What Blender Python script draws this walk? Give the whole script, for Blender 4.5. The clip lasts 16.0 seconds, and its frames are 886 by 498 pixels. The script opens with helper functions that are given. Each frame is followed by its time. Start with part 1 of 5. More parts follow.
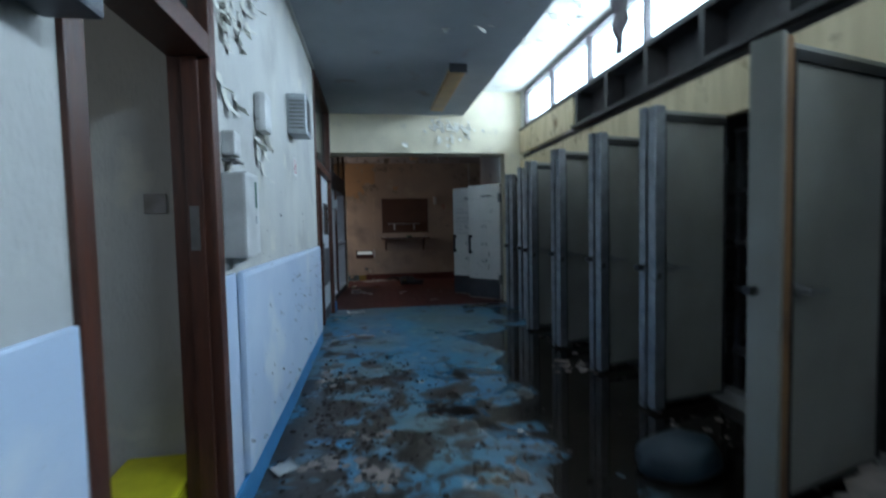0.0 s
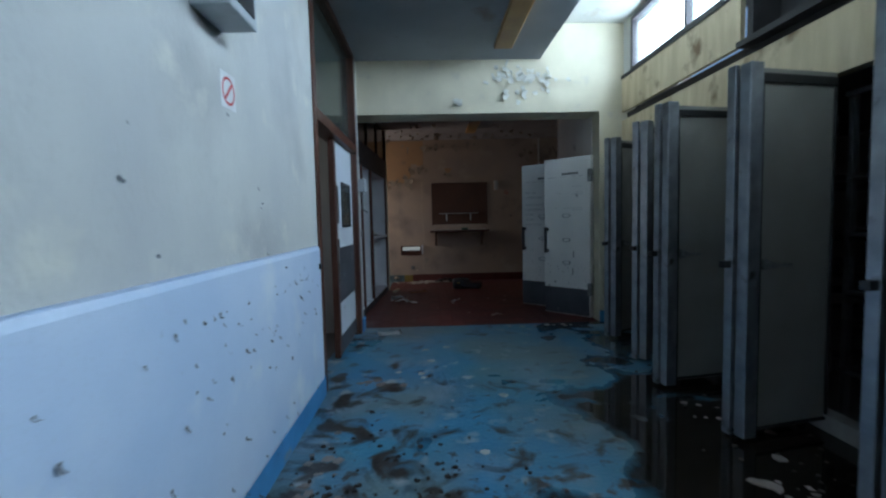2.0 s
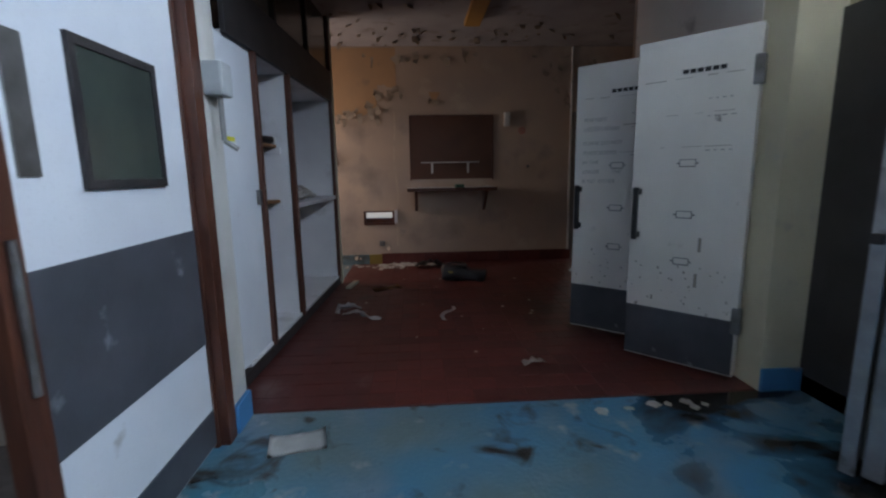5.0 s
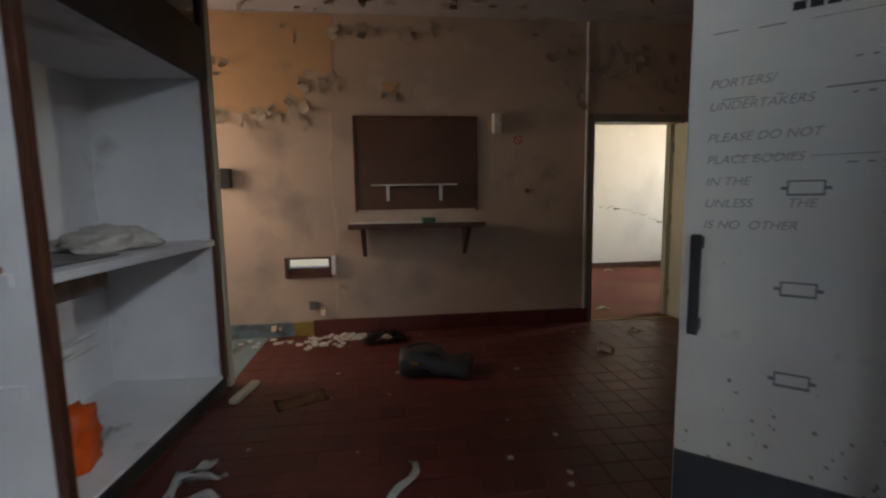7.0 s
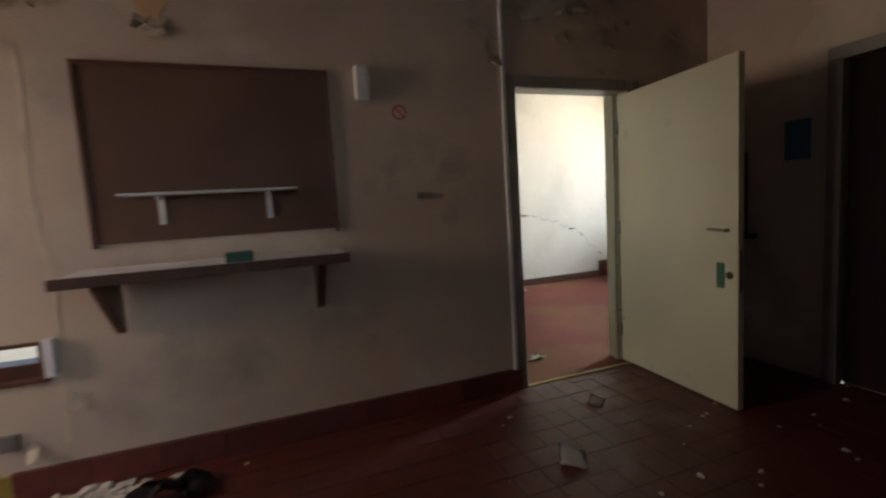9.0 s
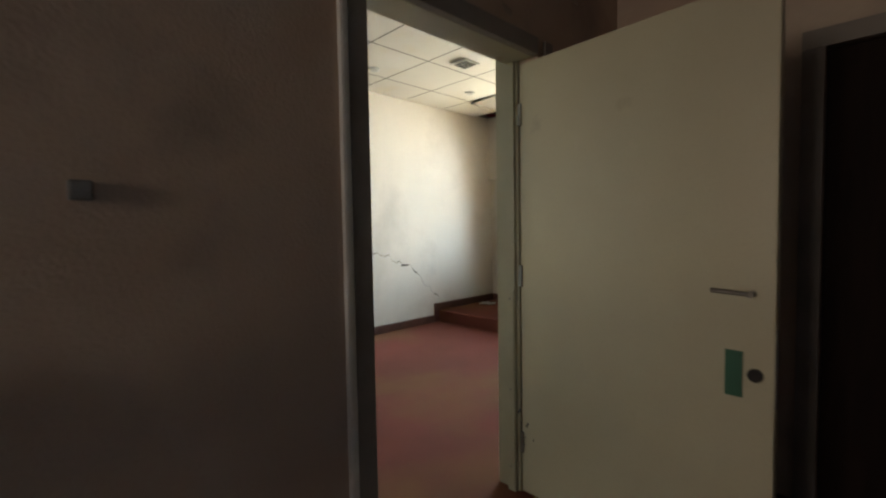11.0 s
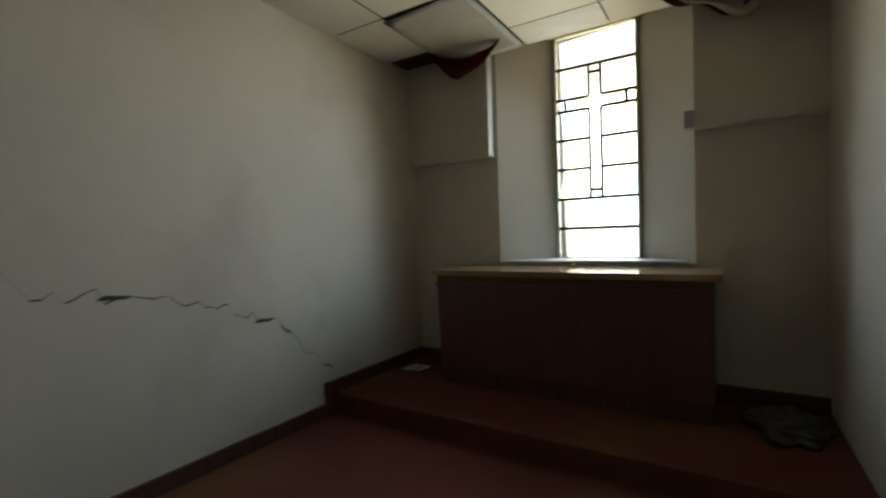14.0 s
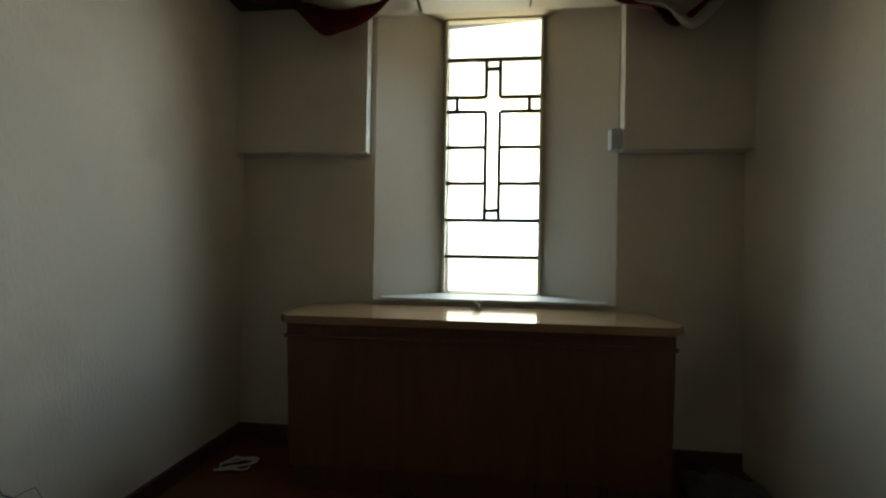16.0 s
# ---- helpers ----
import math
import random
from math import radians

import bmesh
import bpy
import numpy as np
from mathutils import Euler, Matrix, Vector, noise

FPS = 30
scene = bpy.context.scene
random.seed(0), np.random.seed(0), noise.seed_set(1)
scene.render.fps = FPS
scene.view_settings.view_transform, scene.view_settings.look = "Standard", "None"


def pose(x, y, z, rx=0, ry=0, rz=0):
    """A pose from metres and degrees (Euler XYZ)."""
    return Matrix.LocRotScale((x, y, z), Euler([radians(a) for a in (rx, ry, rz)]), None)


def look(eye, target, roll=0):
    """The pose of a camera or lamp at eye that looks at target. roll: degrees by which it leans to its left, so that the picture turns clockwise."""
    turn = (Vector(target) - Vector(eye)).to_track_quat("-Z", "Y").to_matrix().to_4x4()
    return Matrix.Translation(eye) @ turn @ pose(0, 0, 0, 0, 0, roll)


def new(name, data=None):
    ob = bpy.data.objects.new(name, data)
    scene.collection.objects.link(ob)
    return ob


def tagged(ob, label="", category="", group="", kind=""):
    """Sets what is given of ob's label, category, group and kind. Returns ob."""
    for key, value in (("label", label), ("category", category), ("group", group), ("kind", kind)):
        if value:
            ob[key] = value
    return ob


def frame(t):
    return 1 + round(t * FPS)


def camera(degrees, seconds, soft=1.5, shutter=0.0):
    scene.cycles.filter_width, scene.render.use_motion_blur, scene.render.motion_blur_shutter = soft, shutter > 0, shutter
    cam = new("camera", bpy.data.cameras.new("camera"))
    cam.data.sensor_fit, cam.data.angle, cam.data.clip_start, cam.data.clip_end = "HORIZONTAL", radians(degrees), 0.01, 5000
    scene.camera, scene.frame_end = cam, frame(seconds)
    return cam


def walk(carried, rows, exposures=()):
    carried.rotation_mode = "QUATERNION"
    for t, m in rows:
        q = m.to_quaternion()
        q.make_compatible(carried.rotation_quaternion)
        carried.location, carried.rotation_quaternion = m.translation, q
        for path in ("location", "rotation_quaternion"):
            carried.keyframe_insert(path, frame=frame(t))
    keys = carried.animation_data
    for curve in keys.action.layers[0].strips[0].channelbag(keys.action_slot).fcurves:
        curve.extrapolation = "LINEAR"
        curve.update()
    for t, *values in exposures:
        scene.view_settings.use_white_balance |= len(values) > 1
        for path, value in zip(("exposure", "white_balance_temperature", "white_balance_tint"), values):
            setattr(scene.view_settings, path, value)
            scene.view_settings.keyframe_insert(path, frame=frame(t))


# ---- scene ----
cam = camera(89.3, 16.0, soft=2.2, shutter=0.4)
PATH = [
    (0, (0.03, 0.641, 1.334), (0.335, 2.615, 1.236), -1.2),
    (0.5, (0.052, 1.182, 1.34), (0.241, 3.17, 1.443), 5.5),
    (1, (0.112, 1.655, 1.318), (0.365, 3.633, 1.161), 4.1),
    (1.5, (0.156, 2.164, 1.322), (0.385, 4.149, 1.232), -0.5),
    (2, (0.226, 2.703, 1.311), (0.279, 4.698, 1.181), -1.3),
    (2.5, (0.242, 3.24, 1.3), (0.475, 5.225, 1.23), -0.3),
    (3, (0.305, 3.803, 1.31), (0.316, 5.8, 1.215), -0.5),
    (3.5, (0.317, 4.374, 1.298), (0.478, 6.357, 1.092), -1.7),
    (3.7, (0.331, 4.593, 1.297), (0.521, 6.57, 1.06), -2.6),
    (5.8, (0.319, 6.65, 1.29), (0.406, 8.618, 0.943), -0.1),
    (6, (0.379, 6.88, 1.304), (0.528, 8.847, 0.977), -0.8),
    (6.5, (0.491, 7.421, 1.311), (0.742, 9.384, 1.022), -2.0),
    (7, (0.567, 7.935, 1.317), (0.807, 9.908, 1.089), -0.9),
    (7.5, (0.665, 8.402, 1.312), (1.06, 10.346, 1.059), -0.5),
    (8, (0.796, 8.877, 1.306), (1.083, 10.84, 1.052), 0.0),
    (8.5, (0.864, 9.277, 1.33), (1.396, 11.185, 1.05), -1.6),
    (9, (1.099, 9.661, 1.3), (1.792, 11.527, 1.107), -3.5),
    (9.5, (1.338, 10.033, 1.31), (2.408, 11.713, 1.131), -1.1),
    (11.8, (2.376, 11.693, 1.274), (3.793, 13.102, 1.196), -1.1),
    (12, (2.559, 11.811, 1.281), (3.938, 13.256, 1.19), -1.1),
    (12.5, (2.772, 12.119, 1.26), (4.214, 13.503, 1.184), -2.1),
    (13, (3.103, 12.444, 1.277), (4.325, 14.027, 1.231), -1.9),
    (13.5, (3.34, 12.794, 1.322), (4.771, 14.19, 1.257), 0.5),
    (14, (3.646, 13.029, 1.319), (5.339, 14.093, 1.268), -1.7),
    (14.5, (3.997, 13.195, 1.321), (5.867, 13.904, 1.338), -0.8),
    (15, (4.187, 13.435, 1.378), (6.166, 13.714, 1.448), 0.0),
    (15.5, (4.278, 13.688, 1.388), (6.256, 13.968, 1.475), 1.4),
    (16, (4.444, 13.936, 1.386), (6.432, 14.161, 1.406), 1.0),
]
# exposure follows the hand-held camera's own metering
walk(cam, [(t, look(eye, target, roll)) for t, eye, target, roll in PATH],
     [(0, -0.35, 6050, 10), (1.0, -0.5, 5900, 10), (2.0, -0.4, 5950, 10), (2.5, -0.3, 6100, 11), (3.5, 0.0, 6400, 14), (6.0, 0.35, 6900, 22), (6.6, 0.5, 7600, 20), (7.2, 0.55, 7600, 19), (8.0, 0.65, 7250, 19), (8.7, 0.8, 6900, 17), (9.0, 0.85, 6900, 16), (9.5, 1.1, 6900, 15), (12.0, 0.0, 7150, 14), (13.0, -0.25, 7250, 13), (13.5, -1.05, 7000, 12), (14.0, -1.65, 6850, 11), (15.0, -1.9, 7050, 9), (16.0, -1.85, 7050, 9)])

# ---- world, sun, window and fill light ----
world = bpy.data.worlds.new("sky")
scene.world = world
world.use_nodes = True
wn = world.node_tree.nodes
sky = wn.new("ShaderNodeTexSky")
sky.sky_type, sky.sun_disc = "NISHITA", False
sky.sun_elevation, sky.sun_rotation = radians(48), radians(180)
wn["Background"].inputs[1].default_value = 0.12
world.node_tree.links.new(sky.outputs[0], wn["Background"].inputs[0])
sun = new("sun", bpy.data.lights.new("sun", "SUN"))
sun.data.energy, sun.data.angle, sun.data.color = 3.0, radians(0.5), (1.0, 0.95, 0.88)
sun.matrix_world = look((-1, -10, 12), (0, 0, 0))


def area_lamp(name, eye, target, width, height, watts, colour):
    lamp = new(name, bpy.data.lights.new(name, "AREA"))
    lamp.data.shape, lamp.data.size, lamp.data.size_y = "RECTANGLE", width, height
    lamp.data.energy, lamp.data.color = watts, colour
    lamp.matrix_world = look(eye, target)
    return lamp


area_lamp("clerestory_light", (2.80, 3.0, 3.27), (-2.0, 3.0, 2.2), 10.4, 0.56, 330, (0.64, 0.82, 1.0))
area_lamp("chapel_window_light", (7.74, 13.95, 2.08), (3.0, 14.6, 1.9), 0.66, 1.94, 40, (1.0, 0.98, 0.86)).data.spread = radians(135)
area_lamp("chapel_sky_light", (7.80, 13.95, 2.12), (3.0, 14.6, -0.4), 0.60, 1.6, 78, (0.46, 0.74, 1.0)).data.spread = radians(120)
area_lamp("chapel_ground_light", (7.80, 13.95, 2.04), (3.0, 14.6, 4.4), 0.60, 1.6, 30, (1.0, 0.80, 0.32)).data.spread = radians(120)
area_lamp("passage_window_light", (-2.34, 11.76, 1.7), (0.6, 11.9, 1.4), 1.05, 1.2, 30, (1.0, 0.84, 0.68))
# two fill lamps added at unseen, invented openings to brighten the side rooms
area_lamp("side_room_fill", (-2.70, 1.3, 1.9), (-0.6, 1.7, 1.0), 0.9, 1.1, 6, (0.95, 0.97, 1.0))
area_lamp("second_side_room_fill", (-2.66, 6.4, 1.9), (-0.6, 6.7, 1.3), 0.9, 1.1, 5, (1.0, 0.92, 0.82))
area_lamp("vestry_window_light", (3.55, 18.12, 1.62), (3.4, 15.5, 1.2), 0.5, 0.6, 9, (0.9, 0.97, 1.0))
# weak greenish fill, added at an unseen opening in the back wall
area_lamp("chapel_side_fill", (1.16, 14.1, 1.7), (6.5, 15.3, 1.0), 0.9, 1.2, 2.0, (0.92, 1.0, 0.72))


# ---- materials ----
def surf(name, a, b, scale=6.0, rough=0.6, bump=0.15, stain=None, metal=0.0, grain=90.0, stretch=(1, 1, 1), rough2=None, spec=0.5):
    """Two tones in broad clouds, fine grain relief, and stains (colour, scale, from, to) with an outline of their own."""
    m = bpy.data.materials.new(name)
    m.use_nodes = True
    n, l = m.node_tree.nodes, m.node_tree.links
    bsdf = n["Principled BSDF"]
    co = n.new("ShaderNodeTexCoord")
    mp = n.new("ShaderNodeMapping")
    mp.inputs["Scale"].default_value = stretch
    l.new(co.outputs["Object"], mp.inputs[0])

    def noise_tex(s, detail, src):
        t = n.new("ShaderNodeTexNoise")
        t.inputs["Scale"].default_value, t.inputs["Detail"].default_value = s, detail
        l.new(src, t.inputs["Vector"])
        return t.outputs["Fac"]

    def ramp(src, lo, hi):
        r = n.new("ShaderNodeMapRange")
        r.inputs[1].default_value, r.inputs[2].default_value = lo, hi
        l.new(src, r.inputs[0])
        return r.outputs[0]

    def mix(f, x, y):
        k = n.new("ShaderNodeMix")
        k.data_type = "RGBA"
        l.new(f, k.inputs[0])
        for s, v in ((k.inputs[6], x), (k.inputs[7], y)):
            if isinstance(v, tuple):
                s.default_value = (*v, 1)
            else:
                l.new(v, s)
        return k.outputs[2]
    big = noise_tex(scale, 6, mp.outputs[0])
    fine = noise_tex(grain, 4, mp.outputs[0])
    col = mix(ramp(big, 0.35, 0.65), a, b)
    dark = tuple(v * 0.82 for v in a)
    col = mix(ramp(fine, 0.55, 0.95), col, dark)
    rough_out = None
    if stain:
        for c, s, lo, hi in (stain if isinstance(stain, list) else [stain]):
            mask = ramp(noise_tex(s, 9, co.outputs["Object"]), lo, hi)
            col = mix(mask, col, c)
    l.new(col, bsdf.inputs["Base Color"])
    bsdf.inputs["Metallic"].default_value = metal
    bsdf.inputs["Specular IOR Level"].default_value = spec
    r = n.new("ShaderNodeMapRange")
    r.inputs[1].default_value, r.inputs[2].default_value = 0.3, 0.7
    r.inputs[3].default_value, r.inputs[4].default_value = rough, rough if rough2 is None else rough2
    l.new(big, r.inputs[0])
    l.new(r.outputs[0], bsdf.inputs["Roughness"])
    bp = n.new("ShaderNodeBump")
    bp.inputs["Strength"].default_value, bp.inputs["Distance"].default_value = bump, 0.01
    l.new(fine, bp.inputs["Height"])
    l.new(bp.outputs[0], bsdf.inputs["Normal"])
    return m


def plain(name, c, rough=0.5, metal=0.0):
    return surf(name, c, tuple(v * 0.8 for v in c), 8, rough, 0.05, metal=metal)


M = {}
M["plaster"] = surf("aged_cream_plaster", (0.56, 0.55, 0.50), (0.46, 0.46, 0.44), 1.6, 0.75, 0.35, [((0.34, 0.335, 0.32), 1.7, 0.50, 0.80), ((0.60, 0.58, 0.50), 3.5, 0.60, 0.72)], stretch=(1, 1, 0.45), grain=70)
M["dado"] = surf("pale_blue_gloss_paint", (0.62, 0.71, 0.84), (0.52, 0.63, 0.79), 2.0, 0.35, 0.08, [((0.30, 0.31, 0.33), 5.5, 0.70, 0.74), ((0.72, 0.78, 0.84), 2.4, 0.55, 0.7)])
M["blue_skirting"] = surf("blue_skirting_paint", (0.06, 0.26, 0.52), (0.05, 0.21, 0.44), 5, 0.4, 0.1, ((0.20, 0.24, 0.27), 9, 0.62, 0.72))


def wet_floor():
    """Blue paint that turns to silt and standing water towards the store doors."""
    m = surf("worn_blue_painted_floor", (0.045, 0.19, 0.35), (0.055, 0.20, 0.28), 0.9, 0.4, 0.35, [((0.12, 0.18, 0.19), 0.8, 0.44, 0.60), ((0.19, 0.25, 0.30), 2.3, 0.54, 0.76), ((0.30, 0.31, 0.31), 5.0, 0.60, 0.70), ((0.05, 0.09, 0.12), 4.5, 0.62, 0.70)], grain=40, rough2=0.26)
    n, l = m.node_tree.nodes, m.node_tree.links
    bsdf = n["Principled BSDF"]
    col, rgh = bsdf.inputs["Base Color"].links[0].from_socket, bsdf.inputs["Roughness"].links[0].from_socket
    co, sep = n.new("ShaderNodeTexCoord"), n.new("ShaderNodeSeparateXYZ")
    l.new(co.outputs["Object"], sep.inputs[0])

    def span(src, lo, hi, to0, to1):
        r = n.new("ShaderNodeMapRange")
        r.inputs[1].default_value, r.inputs[2].default_value, r.inputs[3].default_value, r.inputs[4].default_value = lo, hi, to0, to1
        l.new(src, r.inputs[0])
        return r.outputs[0]

    def add(x, y, op="ADD"):
        k = n.new("ShaderNodeMath")
        k.operation = op
        l.new(x, k.inputs[0])
        l.new(y, k.inputs[1])
        return k.outputs[0]

    def cloud(s, d, dist):
        t = n.new("ShaderNodeTexNoise")
        t.inputs["Scale"].default_value, t.inputs["Detail"].default_value, t.inputs["Distortion"].default_value = s, d, dist
        l.new(co.outputs["Object"], t.inputs["Vector"])
        return t.outputs["Fac"]

    def over(mask, x, c):
        k = n.new("ShaderNodeMix")
        k.data_type = "RGBA"
        l.new(mask, k.inputs[0])
        l.new(x, k.inputs[6])
        k.inputs[7].default_value = (*c, 1)
        return k.outputs[2]
    near = span(sep.outputs[1], 6.9, 4.0, -0.03, 0.13)
    side = span(sep.outputs[0], 0.35, -0.35, 0.0, 0.05)
    silt = span(add(add(cloud(3.4, 12, 0.9), near), side), 0.585, 0.68, 0.0, 1.0)
    specks = span(add(cloud(11, 8, 0.5), near), 0.66, 0.74, 0.0, 1.0)
    pool_x = span(sep.outputs[0], 0.3, 1.9, -0.12, 0.32)
    pool_y = span(sep.outputs[1], 6.6, 4.7, -0.22, 0.06)
    pool = span(add(add(cloud(1.5, 7, 0.4), pool_x), pool_y), 0.52, 0.66, 0.0, 1.0)
    col = over(specks, over(silt, col, (0.032, 0.026, 0.022)), (0.05, 0.04, 0.035))
    col = over(pool, col, (0.016, 0.012, 0.009))
    l.new(col, bsdf.inputs["Base Color"])
    k = n.new("ShaderNodeMix")
    l.new(pool, k.inputs[0])
    l.new(rgh, k.inputs[2])
    k.inputs[3].default_value = 0.06
    l.new(k.outputs[0], bsdf.inputs["Roughness"])
    bump = bsdf.inputs["Normal"].links[0].from_node
    h = n.new("ShaderNodeMix")
    l.new(pool, h.inputs[0])
    h.inputs[2].default_value, h.inputs[3].default_value = 0.4, 0.0
    l.new(h.outputs[0], bump.inputs["Strength"])
    return m


M["blue_floor"] = wet_floor()
M["passage_floor"] = surf("dusty_blue_grey_floor", (0.10, 0.17, 0.20), (0.14, 0.20, 0.22), 3, 0.6, 0.2, ((0.05, 0.045, 0.04), 3, 0.55, 0.65))
M["beam"] = surf("cream_beam_paint", (0.70, 0.63, 0.46), (0.58, 0.52, 0.38), 2.0, 0.7, 0.2, ((0.50, 0.46, 0.38), 4, 0.62, 0.75))
M["ceiling"] = surf("flaking_ceiling_paint", (0.40, 0.42, 0.44), (0.33, 0.35, 0.37), 1.5, 0.8, 0.2, ((0.30, 0.24, 0.19), 2.2, 0.62, 0.74))
# ceiling paint made whiter here to carry the lantern's strong daylight
M["lantern"] = surf("flaking_daylit_lantern_paint", (0.76, 0.75, 0.70), (0.66, 0.64, 0.57), 2.0, 0.8, 0.2, ((0.42, 0.33, 0.22), 2.4, 0.62, 0.74))
M["hall_wall"] = surf("dirty_buff_wall_paint", (0.50, 0.38, 0.29), (0.40, 0.32, 0.27), 1.1, 0.7, 0.25, [((0.27, 0.22, 0.19), 2.0, 0.56, 0.78), ((0.55, 0.47, 0.38), 1.2, 0.6, 0.7)])
M["hall_ceiling"] = surf("stained_hall_ceiling", (0.33, 0.315, 0.33), (0.26, 0.245, 0.26), 2.2, 0.8, 0.2, ((0.2, 0.17, 0.16), 4, 0.58, 0.7))
M["wood"] = surf("dark_red_stained_timber", (0.105, 0.036, 0.020), (0.06, 0.022, 0.014), 7, 0.38, 0.25, stretch=(6, 6, 0.6), grain=60)
# blackened timber; also the painted shade of the ceiling void and fascia recess
M["black_wood_and_void"] = surf("damp_blackened_timber_and_void_shade", (0.035, 0.030, 0.030), (0.018, 0.016, 0.017), 5, 0.6, 0.3)
M["raw_wood"] = surf("bare_broken_timber", (0.30, 0.15, 0.06), (0.17, 0.085, 0.04), 6, 0.7, 0.4, stretch=(4, 4, 0.5))
M["glass_dark"] = surf("dusty_green_glass", (0.05, 0.065, 0.055), (0.035, 0.045, 0.04), 3, 0.15, 0.03)
M["white_leaf"] = surf("white_laminate", (0.70, 0.74, 0.78), (0.62, 0.66, 0.71), 2, 0.4, 0.05, ((0.45, 0.46, 0.47), 6, 0.68, 0.76))
M["grey_band"] = surf("scuffed_grey_vinyl", (0.075, 0.08, 0.095), (0.055, 0.06, 0.07), 5, 0.45, 0.1, ((0.25, 0.26, 0.28), 7, 0.67, 0.75))
M["alu"] = surf("dull_aluminium", (0.32, 0.335, 0.36), (0.22, 0.23, 0.25), 8, 0.42, 0.08, ((0.10, 0.09, 0.08), 9, 0.62, 0.72), metal=0.7)
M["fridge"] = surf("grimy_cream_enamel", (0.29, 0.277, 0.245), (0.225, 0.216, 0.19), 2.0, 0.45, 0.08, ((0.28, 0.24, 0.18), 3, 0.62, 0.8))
M["rubber"] = plain("black_rubber", (0.02, 0.02, 0.02), 0.6)
# store interiors are dark by colour from front to back
M["bay"] = surf("dark_store_lining", (0.05, 0.045, 0.042), (0.03, 0.026, 0.024), 3, 0.6, 0.2)
M["steel"] = surf("tarnished_steel", (0.28, 0.28, 0.28), (0.18, 0.17, 0.16), 9, 0.45, 0.1, metal=0.8)
# rack steel darkened in colour for the shade inside the store bays
M["rack"] = surf("bay_shade_rack_steel", (0.075, 0.075, 0.078), (0.045, 0.042, 0.04), 9, 0.6, 0.1, metal=0.3)
M["fascia"] = surf("stained_cream_board", (0.66, 0.55, 0.36), (0.52, 0.42, 0.26), 3, 0.7, 0.1, ((0.22, 0.14, 0.07), 3.5, 0.58, 0.72), stretch=(1, 3, 0.5))
M["frame"] = surf("weathered_window_frame", (0.10, 0.085, 0.09), (0.06, 0.05, 0.055), 6, 0.5, 0.2)
M["cold_door"] = surf("white_cold_store_door", (0.80, 0.76, 0.71), (0.70, 0.67, 0.63), 1.8, 0.45, 0.06, [((0.36, 0.34, 0.33), 3.2, 0.66, 0.76), ((0.22, 0.20, 0.19), 8, 0.72, 0.76)])
M["black"] = plain("black_plastic", (0.015, 0.015, 0.017), 0.35)
M["grout"] = surf("reddish_mortar", (0.105, 0.034, 0.028), (0.08, 0.028, 0.024), 9, 0.9, 0.3)
M["cupboard"] = surf("dusty_white_cupboard_lining", (0.73, 0.73, 0.74), (0.62, 0.62, 0.64), 1.6, 0.55, 0.1, ((0.34, 0.32, 0.30), 2.6, 0.58, 0.78))
M["board"] = surf("brown_hardboard", (0.105, 0.042, 0.021), (0.08, 0.033, 0.018), 3, 0.6, 0.15)
M["white_metal"] = plain("white_enamel", (0.62, 0.62, 0.60), 0.4)
M["grimy_sill"] = surf("grimy_threshold", (0.30, 0.29, 0.27), (0.18, 0.17, 0.16), 6, 0.6, 0.2)
M["cream_door"] = surf("cream_painted_door", (0.52, 0.50, 0.37), (0.46, 0.44, 0.33), 1.4, 0.4, 0.06, ((0.40, 0.37, 0.28), 5, 0.68, 0.76))
# cream darkened for the backlit vestry door; also the switch plate's own brown
M["shaded_door_brown"] = surf("brown_and_shaded_cream_paint", (0.27, 0.235, 0.165), (0.22, 0.19, 0.135), 1.6, 0.5, 0.06, ((0.14, 0.12, 0.09), 5, 0.68, 0.76))
M["cream_trim"] = surf("cream_gloss_woodwork", (0.44, 0.42, 0.31), (0.37, 0.355, 0.265), 3, 0.4, 0.06, ((0.32, 0.26, 0.17), 6, 0.66, 0.72))
M["dark_trim"] = surf("grey_brown_woodwork", (0.24, 0.22, 0.205), (0.18, 0.165, 0.15), 4, 0.5, 0.1)
M["dark_door"] = surf("dark_brown_door", (0.022, 0.013, 0.011), (0.014, 0.009, 0.008), 4, 0.75, 0.15, stretch=(5, 5, 0.6), spec=0.15)
M["chapel_wall"] = surf("textured_white_wallpaper", (0.54, 0.49, 0.42), (0.47, 0.43, 0.37), 1.2, 0.75, 0.16, ((0.36, 0.32, 0.27), 1.3, 0.55, 0.80), grain=85, stretch=(1, 1, 0.35))
M["carpet"] = surf("faded_red_carpet", (0.155, 0.047, 0.036), (0.115, 0.04, 0.028), 1.3, 0.95, 0.7, ((0.15, 0.075, 0.035), 0.8, 0.48, 0.66), grain=190, spec=0.1)
M["skirt_tile"] = surf("brown_quarry_tile", (0.085, 0.035, 0.024), (0.06, 0.027, 0.02), 4, 0.4, 0.1)
M["altar"] = surf("varnished_brown_veneer", (0.12, 0.046, 0.022), (0.085, 0.033, 0.017), 4, 0.4, 0.1, stretch=(5, 5, 0.5))
M["altar_top"] = surf("polished_altar_top", (0.26, 0.15, 0.075), (0.21, 0.12, 0.06), 4, 0.12, 0.03, stretch=(4, 0.5, 4))
M["tile_board"] = surf("white_ceiling_board", (0.60, 0.58, 0.54), (0.54, 0.52, 0.48), 1.5, 0.8, 0.15, ((0.56, 0.50, 0.40), 1.6, 0.62, 0.78))
M["lead"] = plain("dark_lead_came", (0.035, 0.04, 0.03), 0.5)
